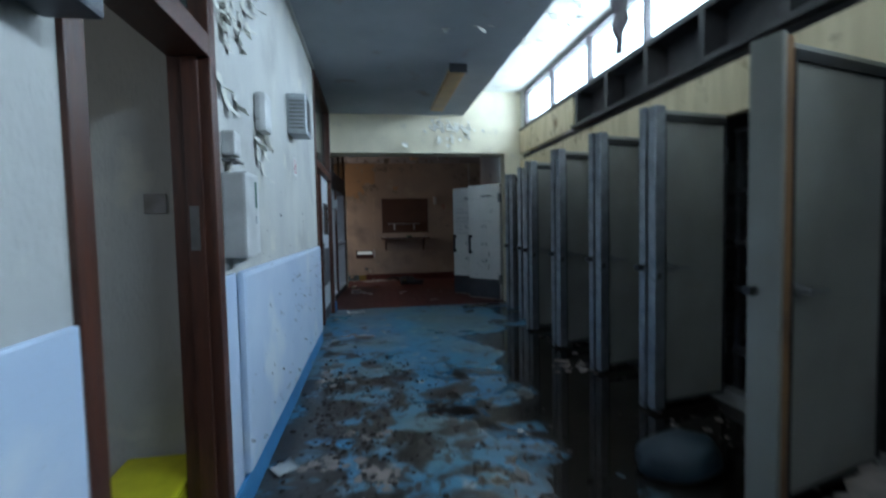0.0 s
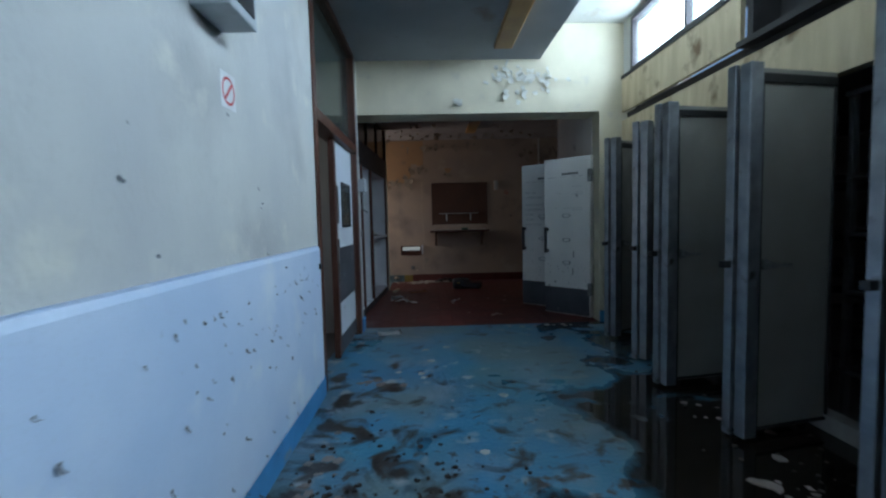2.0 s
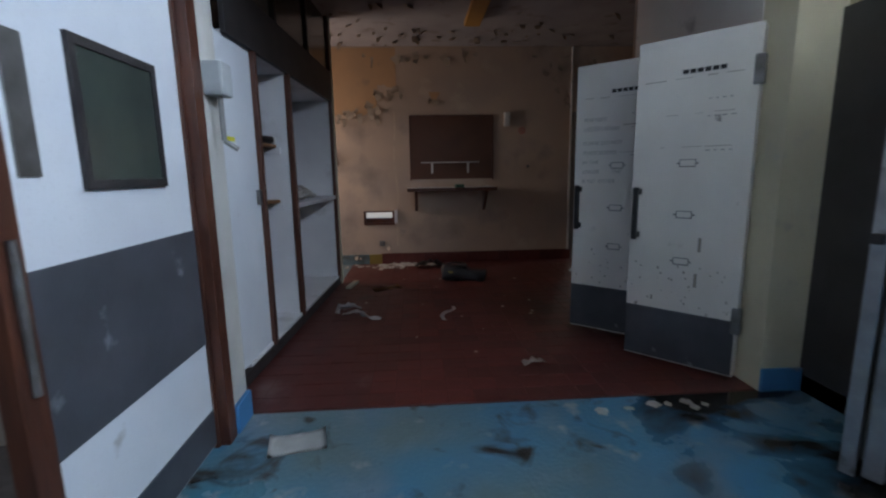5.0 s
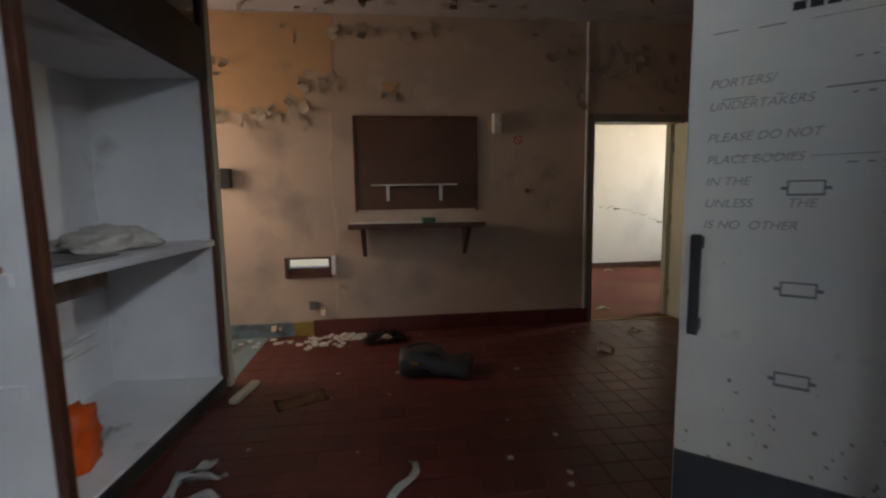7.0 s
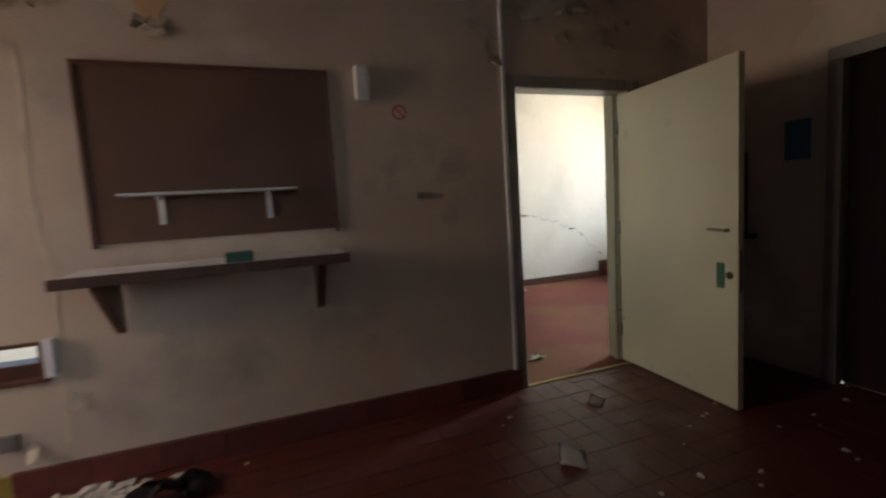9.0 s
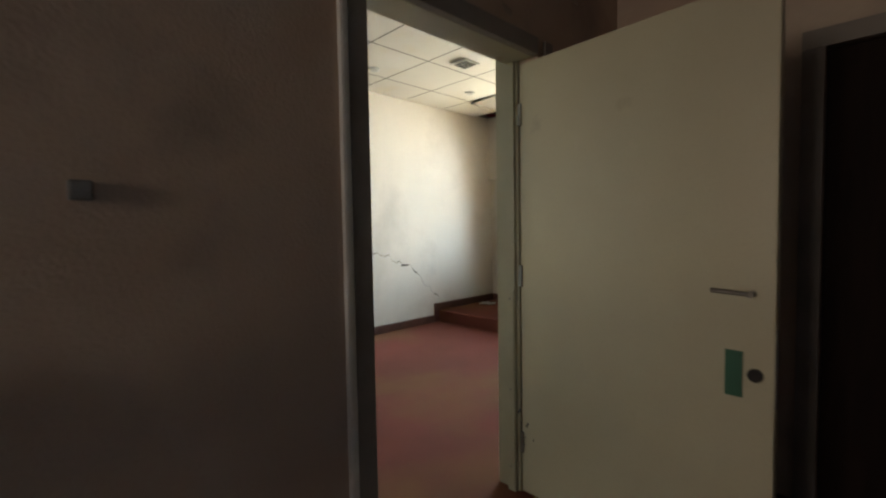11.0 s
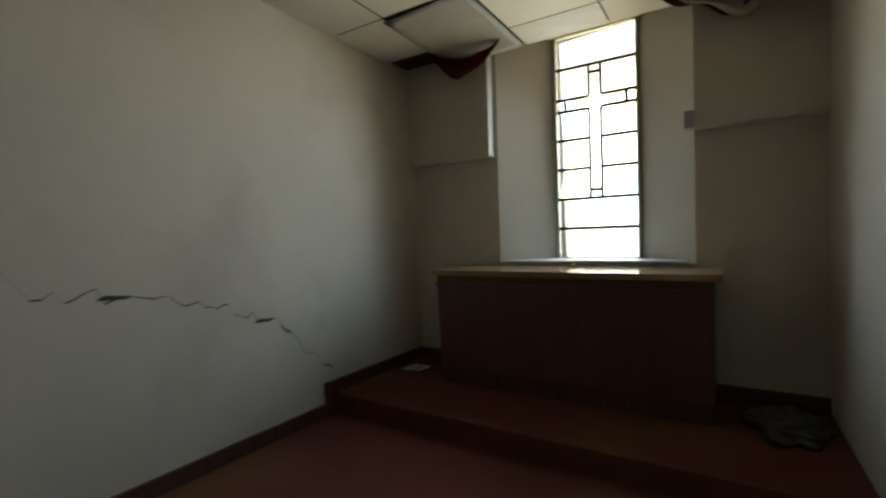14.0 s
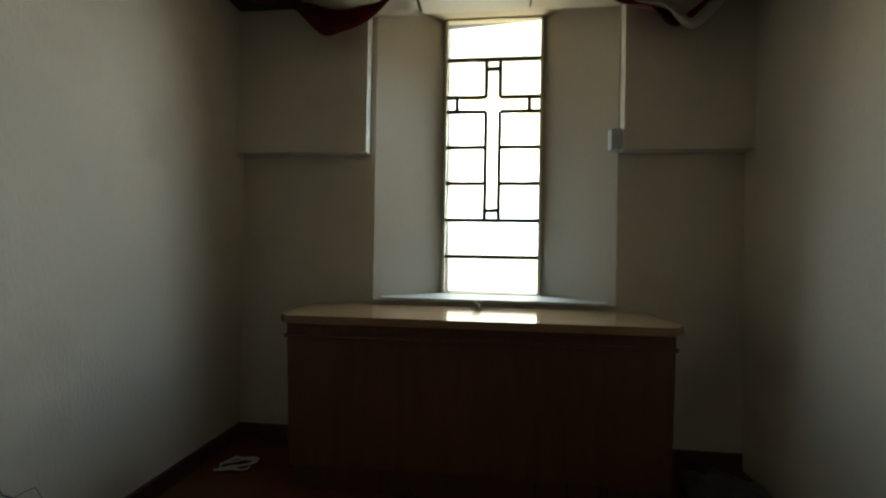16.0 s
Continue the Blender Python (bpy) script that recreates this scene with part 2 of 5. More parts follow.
M["velvet"] = surf("deep_red_pelmet_cloth", (0.16, 0.008, 0.014), (0.09, 0.006, 0.01), 9, 0.9, 0.3)
M["cloth"] = plain("faded_white_lining_cloth", (0.5, 0.47, 0.42), 0.9)
M["paper"] = plain("white_paper", (0.72, 0.72, 0.70), 0.8)
M["rag"] = plain("cream_rag", (0.62, 0.58, 0.42), 0.9)
M["plaster_bit"] = surf("fallen_plaster", (0.50, 0.48, 0.44), (0.36, 0.33, 0.29), 9, 0.9, 0.3)
M["screed_bit"] = surf("bare_screed_flake", (0.27, 0.22, 0.19), (0.18, 0.15, 0.14), 9, 0.9, 0.3)
M["dirt"] = surf("damp_dirt", (0.045, 0.035, 0.028), (0.02, 0.016, 0.013), 12, 0.8, 0.5)
M["chip"] = plain("dark_chip", (0.15, 0.15, 0.16), 0.8)
M["flake"] = plain("curled_paint_flake", (0.68, 0.66, 0.58), 0.7)
M["undercoat"] = surf("orange_undercoat", (0.50, 0.31, 0.17), (0.42, 0.27, 0.16), 2.0, 0.8, 0.2, ((0.36, 0.24, 0.16), 5, 0.62, 0.74))
M["drip"] = surf("pale_lime_run", (0.54, 0.43, 0.33), (0.44, 0.35, 0.28), 6, 0.8, 0.1)
M["flake_hall"] = plain("curled_buff_paint_flake", (0.40, 0.335, 0.27), 0.8)
M["crack"] = plain("open_crack", (0.05, 0.04, 0.035), 0.9)
M["orange"] = plain("orange_plastic_bag", (0.75, 0.10, 0.01), 0.45)
M["yellow"] = plain("yellow_plastic", (0.68, 0.62, 0.02), 0.4)
M["holdall"] = surf("dusty_black_nylon", (0.022, 0.023, 0.027), (0.035, 0.035, 0.04), 7, 0.6, 0.3)
M["dim_plastic"] = plain("dusty_clear_plastic", (0.06, 0.06, 0.057), 0.35)
M["ochre"] = plain("dull_yellow_paint", (0.28, 0.20, 0.04), 0.5)
M["green_plate"] = plain("green_lock_plate", (0.03, 0.13, 0.085), 0.4)
M["blue_sign"] = plain("blue_notice", (0.03, 0.13, 0.26), 0.5)
M["red_print"] = plain("red_print", (0.5, 0.03, 0.03), 0.6)
M["scuff"] = plain("brown_scuff", (0.36, 0.32, 0.28), 0.85)
M["ink"] = plain("faded_felt_pen", (0.38, 0.365, 0.36), 0.8)
M["amber"] = surf("yellowed_light_diffuser", (0.50, 0.27, 0.06), (0.40, 0.20, 0.05), 4, 0.35, 0.03)
M["jerry"] = surf("blue_grey_plastic_drum", (0.02, 0.038, 0.052), (0.014, 0.026, 0.036), 4, 0.55, 0.05)
M["lilac"] = surf("lilac_paint", (0.33, 0.30, 0.38), (0.28, 0.26, 0.33), 2, 0.7, 0.1)
M["ground"] = surf("pale_dry_ground", (0.34, 0.33, 0.28), (0.26, 0.27, 0.20), 0.5, 0.9, 0.3)
M["stone"] = surf("grey_terrazzo", (0.20, 0.19, 0.19), (0.14, 0.13, 0.13), 14, 0.7, 0.2)
M["grey_plastic"] = plain("grey_plastic_cover", (0.42, 0.45, 0.46), 0.45)


def tile_material(name, a, b, rough):
    """Glazed tile whose tone differs from piece to piece."""
    m = surf(name, a, b, 9, rough, 0.1, [((0.06, 0.03, 0.028), 3, 0.60, 0.75), ((0.22, 0.15, 0.14), 1.1, 0.62, 0.72)])
    n, l = m.node_tree.nodes, m.node_tree.links
    base = n["Principled BSDF"].inputs["Base Color"]
    src = base.links[0].from_socket
    info, hsv, mul = n.new("ShaderNodeObjectInfo"), n.new("ShaderNodeHueSaturation"), n.new("ShaderNodeMapRange")
    mul.inputs[3].default_value, mul.inputs[4].default_value = 0.75, 1.25
    l.new(info.outputs["Random"], mul.inputs[0])
    l.new(mul.outputs[0], hsv.inputs["Value"])
    l.new(src, hsv.inputs["Color"])
    l.new(hsv.outputs[0], base)
    return m


M["red_tile"] = tile_material("red_quarry_tile", (0.112, 0.022, 0.017), (0.085, 0.018, 0.014), 0.5)
pane = bpy.data.materials.new("window_glass")
pane.use_nodes = True
pb = pane.node_tree.nodes["Principled BSDF"]
pb.inputs["Transmission Weight"].default_value, pb.inputs["Roughness"].default_value = 1.0, 0.25
pb.inputs["Base Color"].default_value = (0.95, 0.97, 0.92, 1)
M["pane"] = pane


# ---- building helpers ----
def box(bm, x0, x1, y0, y1, z0, z1, bevel=0.0):
    r = bmesh.ops.create_cube(bm, size=1.0, matrix=Matrix.Translation(((x0 + x1) / 2, (y0 + y1) / 2, (z0 + z1) / 2)) @ Matrix.Diagonal((abs(x1 - x0), abs(y1 - y0), abs(z1 - z0), 1)))
    if bevel:
        edges = list({e for v in r["verts"] for e in v.link_edges})
        bmesh.ops.bevel(bm, geom=edges, offset=bevel, segments=2, affect="EDGES", profile=0.6)


def rod(bm, p, q, r, seg=10, r2=None):
    p, q = Vector(p), Vector(q)
    d = q - p
    m = Matrix.Translation((p + q) / 2) @ d.to_track_quat("Z", "Y").to_matrix().to_4x4()
    bmesh.ops.create_cone(bm, cap_ends=True, segments=seg, radius1=r, radius2=r if r2 is None else r2, depth=d.length, matrix=m)


def part(name, bm, material, parent=None, label="", smooth=False):
    me = bpy.data.meshes.new(name)
    bm.to_mesh(me)
    bm.free()
    me.materials.append(M[material])
    if smooth:
        me.polygons.foreach_set("use_smooth", [True] * len(me.polygons))
    ob = new(name, me)
    ob.parent = parent
    if label:
        tagged(ob, label)
    return ob


def boxes(name, material, *dims, parent=None, bevel=0.0, label=""):
    bm = bmesh.new()
    for d in dims:
        box(bm, *d, bevel=bevel)
    return part(name, bm, material, parent, label)


def thing(name, label, category, group="", kind="", at=None):
    e = new(name)
    if at is not None:
        e.matrix_basis = at
    return tagged(e, label, category, group, kind)


def structure(name, material, *dims, bevel=0.0, label="", category=""):
    return tagged(boxes(name, material, *dims, bevel=bevel), label, category, kind="structure")


def sheet(name, fn, nu, nv, material, parent=None, thick=0.004, label=""):
    """A bent sheet: fn(u, v) gives each point, u and v from 0 to 1."""
    bm = bmesh.new()
    g = [[bm.verts.new(fn(i / nu, j / nv)) for j in range(nv + 1)] for i in range(nu + 1)]
    for i in range(nu):
        for j in range(nv):
            bm.faces.new((g[i][j], g[i + 1][j], g[i + 1][j + 1], g[i][j + 1]))
    bmesh.ops.solidify(bm, geom=bm.faces[:], thickness=thick)
    return part(name, bm, material, parent, label, smooth=True)


def coat(name, fn, nu, nv, material, label, category):
    """A flat film of paint or stain on a wall: fn(u, v) gives each point."""
    bm = bmesh.new()
    g = [[bm.verts.new(fn(i / nu, j / nv)) for j in range(nv + 1)] for i in range(nu + 1)]
    for i in range(nu):
        for j in range(nv):
            bm.faces.new((g[i][j], g[i + 1][j], g[i + 1][j + 1], g[i][j + 1]))
    return tagged(part(name, bm, material), label, category, kind="structure")


def flakes(name, material, label, spots, out, up=(0, 0, 1), size=0.05, parent=None, seed=3):
    """Curled paint flakes: spots of (place, count, spread along, spread up); out is the wall's normal."""
    rnd = random.Random(seed)
    out, up = Vector(out), Vector(up)
    side = up.cross(out)
    bm = bmesh.new()
    for place, count, along, high in spots:
        for _ in range(count):
            c = Vector(place) + side * rnd.gauss(0, along) + up * rnd.gauss(0, high) + out * 0.003
            w, h, curl = size * rnd.uniform(0.35, 1.2), size * rnd.uniform(0.5, 1.9), rnd.uniform(0.3, 1.0)
            a = rnd.uniform(-0.6, 0.6)
            s2, u2 = side * math.cos(a) + up * math.sin(a), up * math.cos(a) - side * math.sin(a)
            rows = []
            for k in range(4):
                f = k / 3
                ww = w * (1 - 0.55 * f * rnd.uniform(0.5, 1.3))
                p = c - u2 * h * f * (1 - 0.4 * curl * f) + out * h * curl * f * f * 0.6
                rows.append((bm.verts.new(p - s2 * ww / 2), bm.verts.new(p + s2 * ww / 2 + out * 0.012 * f * rnd.uniform(-1, 1))))
            for k in range(3):
                bm.faces.new((rows[k][0], rows[k][1], rows[k + 1][1], rows[k + 1][0]))
    return tagged(part(name, bm, material, parent), label, "paint flakes", kind="stuff")


def debris(name, material, label, spots, size, seed=1, flat=0.35, z=0.0):
    """Angular broken bits lying on a floor: spots of (x, y, count, spread x, spread y)."""
    rnd = random.Random(seed)
    bm = bmesh.new()
    for x, y, count, sx, sy in spots:
        for _ in range(count):
            r = size * rnd.uniform(0.25, 1.0)
            h = r * flat * rnd.uniform(0.3, 1)
            px, py = rnd.gauss(x, sx), rnd.gauss(y, sy)
            k, a0 = rnd.randint(4, 6), rnd.uniform(0, 6)
            ring = [(px + r * rnd.uniform(0.5, 1) * math.cos(a0 + 6.283 * i / k), py + r * rnd.uniform(0.5, 1) * math.sin(a0 + 6.283 * i / k)) for i in range(k)]
            lo = [bm.verts.new((u, v, z)) for u, v in ring]
            hi = [bm.verts.new((px + (u - px) * 0.8, py + (v - py) * 0.8, z + h * rnd.uniform(0.4, 1.3))) for u, v in ring]
            bm.faces.new(hi)
            for i in range(k):
                bm.faces.new((lo[i], lo[(i + 1) % k], hi[(i + 1) % k], hi[i]))
    return tagged(part(name, bm, material), label, "rubble", kind="stuff")


def crumpled(name, x, y, z, length, width, turn, material, label, category, seed, lift=0.05, bend=0.0, parent=None):
    """A creased strip of paper or cloth lying on a floor."""
    def fn(u, v):
        s = (u - 0.5) * length
        b = bend * math.sin(u * 6.0)
        wv = (v - 0.5) * width * (0.75 + 0.5 * noise.noise((u * 4, seed, 1.0)))
        h = lift * (0.5 + 0.5 * noise.noise((u * 5 + seed, v * 3, 2.0))) + 0.004
        c, sn = math.cos(radians(turn)), math.sin(radians(turn))
        px, py = s, wv + b
        return (x + c * px - sn * py, y + sn * px + c * py, z + max(0.003, h * (0.4 + 0.6 * math.sin(3.14 * u))))
    return tagged(sheet(name, fn, 22, 6, material, parent, 0.002), label, category)


# ---- the setting: corridor ----
CEIL, XL, YB = 3.21, -0.62, 8.18
structure("floor", "blue_floor", (-0.78, 4.9, -2.2, YB, -0.12, 0.0), label="worn blue painted concrete floor with dirt patches", category="floor")
structure("wall_left", "plaster", (-0.75, XL, -2.2, 1.72, 0, 3.35), (-0.75, XL, 2.69, 6.08, 0, 3.35), (-0.75, XL, 1.72, 2.69, 2.95, 3.35), (-0.75, XL, 7.98, 8.179, 0, 3.2),
          label="stained cream plastered corridor wall with peeling paint", category="wall")
# added unseen wall; the corridor really runs on behind the starting point
structure("wall_back", "plaster", (-0.75, 4.9, -2.35, -2.2, 0, 3.9), label="plain unseen wall added to close off the corridor", category="wall")
structure("ceiling", "ceiling", (-0.75, 1.586, -2.2, YB, CEIL, CEIL + 0.12), label="flaking grey painted ceiling", category="ceiling")
structure("ceiling_lantern", "lantern", (1.52, 1.586, -2.2, YB, CEIL + 0.12, 3.62), (1.52, 2.95, -2.2, YB + 0.4, 3.62, 3.74), label="raised lantern strip with flaking paint, whitened for its strong daylight", category="ceiling")
structure("beam", "beam", (-0.75, 2.305, YB, 8.60, 2.58, 3.35), (2.305, 2.75, YB, 8.42, 0.0, 3.62), (1.52, 2.305, YB, 8.60, 3.35, 3.62), label="cream painted cross beam with blistered paint", category="beam")
tagged(boxes("baseboard", "blue_skirting", (XL, XL + 0.026, -2.2, 1.70, 0, 0.15), (XL, XL + 0.026, 2.69, 6.07, 0, 0.15), (XL, XL + 0.026, 7.99, 8.179, 0, 0.15), (2.305, 2.55, YB - 0.022, YB, 0, 0.14), bevel=0.008), "blue painted coved skirting", "skirting", kind="structure")
flakes("paint_chips", "chip", "dark chips and scrapes in the pale blue lining", [((XL + 0.046, 3.5, 0.75), 16, 0.4, 0.2), ((XL + 0.046, 4.6, 0.78), 34, 0.6, 0.16), ((XL + 0.046, 5.4, 0.85), 22, 0.3, 0.16), ((XL + 0.046, 4.5, 0.25), 30, 0.9, 0.05), ((XL + 0.046, 5.0, 0.98), 14, 0.6, 0.02)], (1, 0, 0), size=0.017, seed=23)
flakes("paint_chips", "chip", "small dark chips in the cream wall", [((XL, 4.6, 1.5), 9, 0.7, 0.2), ((XL, 3.2, 1.4), 4, 0.5, 0.25)], (1, 0, 0), size=0.016, seed=24)
hole = tagged(boxes("wall_hole", "black", (XL + 0.045, XL + 0.062, 5.90, 5.95, 0.98, 1.02), bevel=0.006), "dark broken plug hole in the lining", "hole", kind="structure")
tagged(boxes("wall_lining", "dado", (XL, XL + 0.010, 2.69, 2.86, 0.151, 1.14), bevel=0.003), "narrow flat strip of pale wall lining", "wall lining", kind="structure")
wall_sheet = tagged(boxes("wall_lining", "dado", (XL, XL + 0.045, 2.86, 5.98, 0.16, 1.145), bevel=0.03), "pale blue padded protective wall lining with scrapes", "wall lining", kind="structure")
tagged(boxes("wall_lining", "dado", (XL, XL + 0.02, -2.2, 1.71, 0.15, 1.14), bevel=0.008), "pale blue flat protective wall lining", "wall lining", kind="structure")
tagged(boxes("trim", "plaster", (XL, XL + 0.03, 2.69, 6.08, CEIL - 0.03, CEIL), bevel=0.01), "narrow cream cornice bead", "trim", kind="structure")
flakes("peeling_paint", "flake", "curled cream paint flakes hanging from the wall", [((XL, 2.85, 2.42), 26, 0.09, 0.22), ((XL, 3.05, 2.6), 26, 0.14, 0.2), ((XL, 3.38, 1.86), 5, 0.05, 0.06), ((XL, 3.25, 2.75), 10, 0.1, 0.15), ((XL, 2.82, 1.70), 5, 0.03, 0.1)], (1, 0, 0), size=0.09)
flakes("peeling_paint", "flake", "curled cream paint flakes on the beam", [((1.15, YB, 3.06), 20, 0.12, 0.06), ((1.6, YB, 3.02), 22, 0.13, 0.08), ((1.25, YB, 2.84), 9, 0.1, 0.04), ((0.3, YB, 2.75), 2, 0.2, 0.05)], (0, -1, 0), size=0.075, seed=8)
flakes("peeling_paint", "flake", "paint flakes hanging from the ceiling", [((-0.2, 3.4, CEIL), 16, 0.2, 0.3), ((1.2, 3.6, CEIL), 16, 0.2, 0.4), ((1.1, 4.8, CEIL), 5, 0.15, 0.3)], (0, 0, -1), (0, 1, 0), size=0.11, seed=5)
flakes("peeling_paint", "flake", "paint flakes under the lantern strip", [((2.0, 3.6, 3.62), 22, 0.3, 0.6), ((2.1, 5.6, 3.62), 16, 0.3, 0.6)], (0, 0, -1), (0, 1, 0), size=0.13, seed=6)

def strip_fn(u, v):
    return (XL + 0.004 + 0.05 * v * v * (0.6 + 0.4 * math.sin(u * 3)), 3.56 + (u - 0.5) * (0.15 - 0.04 * v) + 0.01 * noise.noise((v * 6, u, 1)), 2.16 - (0.34 + 0.02 * noise.noise((u * 7, 1, 2))) * v)


tagged(sheet("peeling_paint", strip_fn, 8, 12, "flake", None, 0.002), "long strip of cream paint hanging off the wall", "paint flakes", kind="stuff")

# doorway with a timber frame in the corridor wall
def timber_frame(name, y0, y1, head, top, w, label):
    f = tagged(new(name), label, "door frame", kind="structure")
    for a, b in ((y0, y0 + w), (y1 - w, y1)):
        boxes("jamb", "wood", (-0.77, XL + 0.015, a, b, 0, top), parent=f, bevel=0.004)
        boxes("jamb", "wood", (-0.71, XL - 0.03, (b if a == y0 else a - 0.02), (b + 0.02 if a == y0 else a), 0, head), parent=f, bevel=0.003)
    boxes("transom", "wood", (-0.77, XL + 0.015, y0 + w, y1 - w, head, head + 0.09), parent=f, bevel=0.004)
    boxes("head", "wood", (-0.77, XL + 0.015, y0 + w, y1 - w, top - 0.06, top), parent=f, bevel=0.004)
    boxes("pane", "glass_dark", (-0.69, -0.68, y0 + w, y1 - w, head + 0.09, top - 0.06), parent=f, label="dusty dark fanlight glass")
    return f


f1 = timber_frame("door_1", 1.72, 2.69, 2.04, 2.95, 0.075, "dark stained timber door frame with a fanlight, door missing")
boxes("strike_plate", "steel", (-0.70, -0.665, 2.591, 2.595, 1.26, 1.44), parent=f1)
f2 = timber_frame("door_2", 6.08, 7.98, 2.09, CEIL, 0.085, "dark stained timber sliding door frame with a fanlight")
leaf = thing("sliding_door", "white laminate sliding door with grey bands, half open", "door")
leaf_panel = boxes("leaf", "white_leaf", (-0.705, -0.665, 7.0, 7.89, 0.02, 2.085), parent=leaf, bevel=0.003)
boxes("edge_strip", "wood", (-0.71, -0.655, 6.92, 7.0, 0.02, 2.085), parent=leaf, bevel=0.004)
boxes("band", "grey_band", (-0.665, -0.660, 7.002, 7.888, 0.53, 1.06), parent=leaf_panel, label="scuffed dark grey band")
boxes("kick_plate", "grey_band", (-0.665, -0.660, 7.002, 7.888, 0.03, 0.20), parent=leaf_panel)
boxes("vision_panel", "glass_dark", (-0.665, -0.655, 7.28, 7.66, 1.29, 1.68), parent=leaf_panel, label="small dark vision panel")
boxes("panel_frame", "black_wood_and_void", (-0.665, -0.650, 7.25, 7.28, 1.26, 1.71), (-0.665, -0.650, 7.66, 7.69, 1.26, 1.71), (-0.665, -0.650, 7.28, 7.66, 1.68, 1.71), (-0.665, -0.650, 7.28, 7.66, 1.26, 1.29), parent=leaf_panel)
boxes("lock_plate", "steel", (-0.665, -0.658, 7.03, 7.10, 1.30, 1.66), parent=leaf_panel)
bm = bmesh.new()
rod(bm, (-0.647, 6.96, 0.75), (-0.647, 6.96, 1.15), 0.012)
part("pull_handle", bm, "steel", leaf)

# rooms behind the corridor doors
# the far-wall openings are unseen, cut only for the added fill lamps
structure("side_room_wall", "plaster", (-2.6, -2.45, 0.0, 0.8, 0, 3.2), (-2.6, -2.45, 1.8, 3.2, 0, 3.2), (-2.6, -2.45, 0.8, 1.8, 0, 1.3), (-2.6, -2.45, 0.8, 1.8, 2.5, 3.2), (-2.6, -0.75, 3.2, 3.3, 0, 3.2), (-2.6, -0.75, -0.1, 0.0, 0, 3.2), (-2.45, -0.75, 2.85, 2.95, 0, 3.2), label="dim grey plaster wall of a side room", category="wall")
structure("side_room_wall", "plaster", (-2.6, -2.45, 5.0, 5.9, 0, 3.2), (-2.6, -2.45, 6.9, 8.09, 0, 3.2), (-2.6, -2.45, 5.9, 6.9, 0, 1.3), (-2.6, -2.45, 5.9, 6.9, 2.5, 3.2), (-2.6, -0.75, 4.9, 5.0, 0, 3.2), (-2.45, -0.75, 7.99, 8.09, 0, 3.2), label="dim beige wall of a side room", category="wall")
structure("side_room_floor", "stone", (-2.6, -0.78, -0.1, 8.7, -0.12, -0.004), label="gritty grey terrazzo floor", category="floor")
structure("side_room_ceiling", "ceiling", (-2.6, -0.75, -0.1, 8.7, 3.2, 3.3), label="plain ceiling of the side rooms", category="ceiling")
sk = thing("socket_plate", "blank grey steel plate on a side room wall", "wall plate")
boxes("plate", "steel", (-0.985, -0.89, 2.843, 2.85, 1.42, 1.51), parent=sk, bevel=0.002)
bag = thing("yellow_bin", "bright yellow plastic waste bin with a folded lid", "bin", at=pose(-0.93, 2.62, 0))
for nm, d in (("body", (-0.15, 0.15, -0.2, 0.2, 0.0, 0.26)), ("lid", (-0.16, 0.16, -0.21, 0.21, 0.26, 0.29))):
    o = boxes(nm, "yellow", d, parent=bag, bevel=0.012)
    if nm == "lid":
        o.matrix_basis = pose(0, 0, 0.02, 4, 0, 0)


# corridor wall fixtures
def cased(name, label, category, y0, y1, z0, z1, depth, material, x=XL, bevel=0.012):
    t = thing(name, label, category)
    boxes("body", material, (x, x + depth, y0, y1, z0, z1), parent=t, bevel=bevel)
    return t


d1 = cased("towel_dispenser", "white plastic paper towel dispenser on the wall", "dispenser", 2.735, 2.90, 1.215, 1.595, 0.10, "white_metal")
boxes("cover", "white_metal", (XL, XL + 0.065, 2.90, 3.12, 1.215, 1.62), parent=d1, bevel=0.01)
boxes("window", "green_plate", (XL + 0.065, XL + 0.069, 3.00, 3.06, 1.45, 1.58), parent=d1, label="green sight window")
boxes("lock", "grey_plastic", (XL + 0.065, XL + 0.071, 3.015, 3.05, 1.37, 1.41), parent=d1)
d2 = cased("soap_dispenser", "small white soap dispenser on a bracket", "dispenser", 2.75, 2.85, 1.67, 1.78, 0.06, "white_metal")
boxes("bracket", "steel", (XL, XL + 0.06, 2.75, 2.88, 1.645, 1.655), parent=d2)
d3 = cased("alarm_sounder", "rounded white plastic wall sounder", "sounder", 3.34, 3.50, 1.90, 2.13, 0.07, "white_metal", bevel=0.03)
d4 = cased("fan_heater", "grey louvred wall fan heater", "heater", 4.38, 4.64, 2.10, 2.42, 0.15, "grey_plastic")
for k in range(8):
    boxes("louvre", "steel", (XL + 0.02, XL + 0.13, 4.374, 4.38, 2.14 + k * 0.03, 2.154 + k * 0.03), parent=d4)
boxes("grille", "black", (XL + 0.15, XL + 0.154, 4.42, 4.60, 2.14, 2.38), parent=d4)
ns = thing("no_smoking_sign", "faded round red no-smoking sticker", "sign")
bm = bmesh.new()
for k in range(24):
    a, b = 6.283 * k / 24, 6.283 * (k + 1) / 24
    v = [bm.verts.new((XL + 0.003, 4.67 + r * math.cos(t), 1.875 + r * math.sin(t))) for r, t in ((0.048, a), (0.060, a), (0.060, b), (0.048, b))]
    bm.faces.new(v[::-1])
part("ring", bm, "red_print", ns)
o = boxes("bar", "red_print", (0, 0.002, -0.048, 0.048, -0.006, 0.006), parent=ns)
o.matrix_basis = pose(XL + 0.003, 4.67, 1.875, 45)
boxes("card", "paper", (XL, XL + 0.002, 4.60, 4.74, 1.80, 1.95), parent=ns)
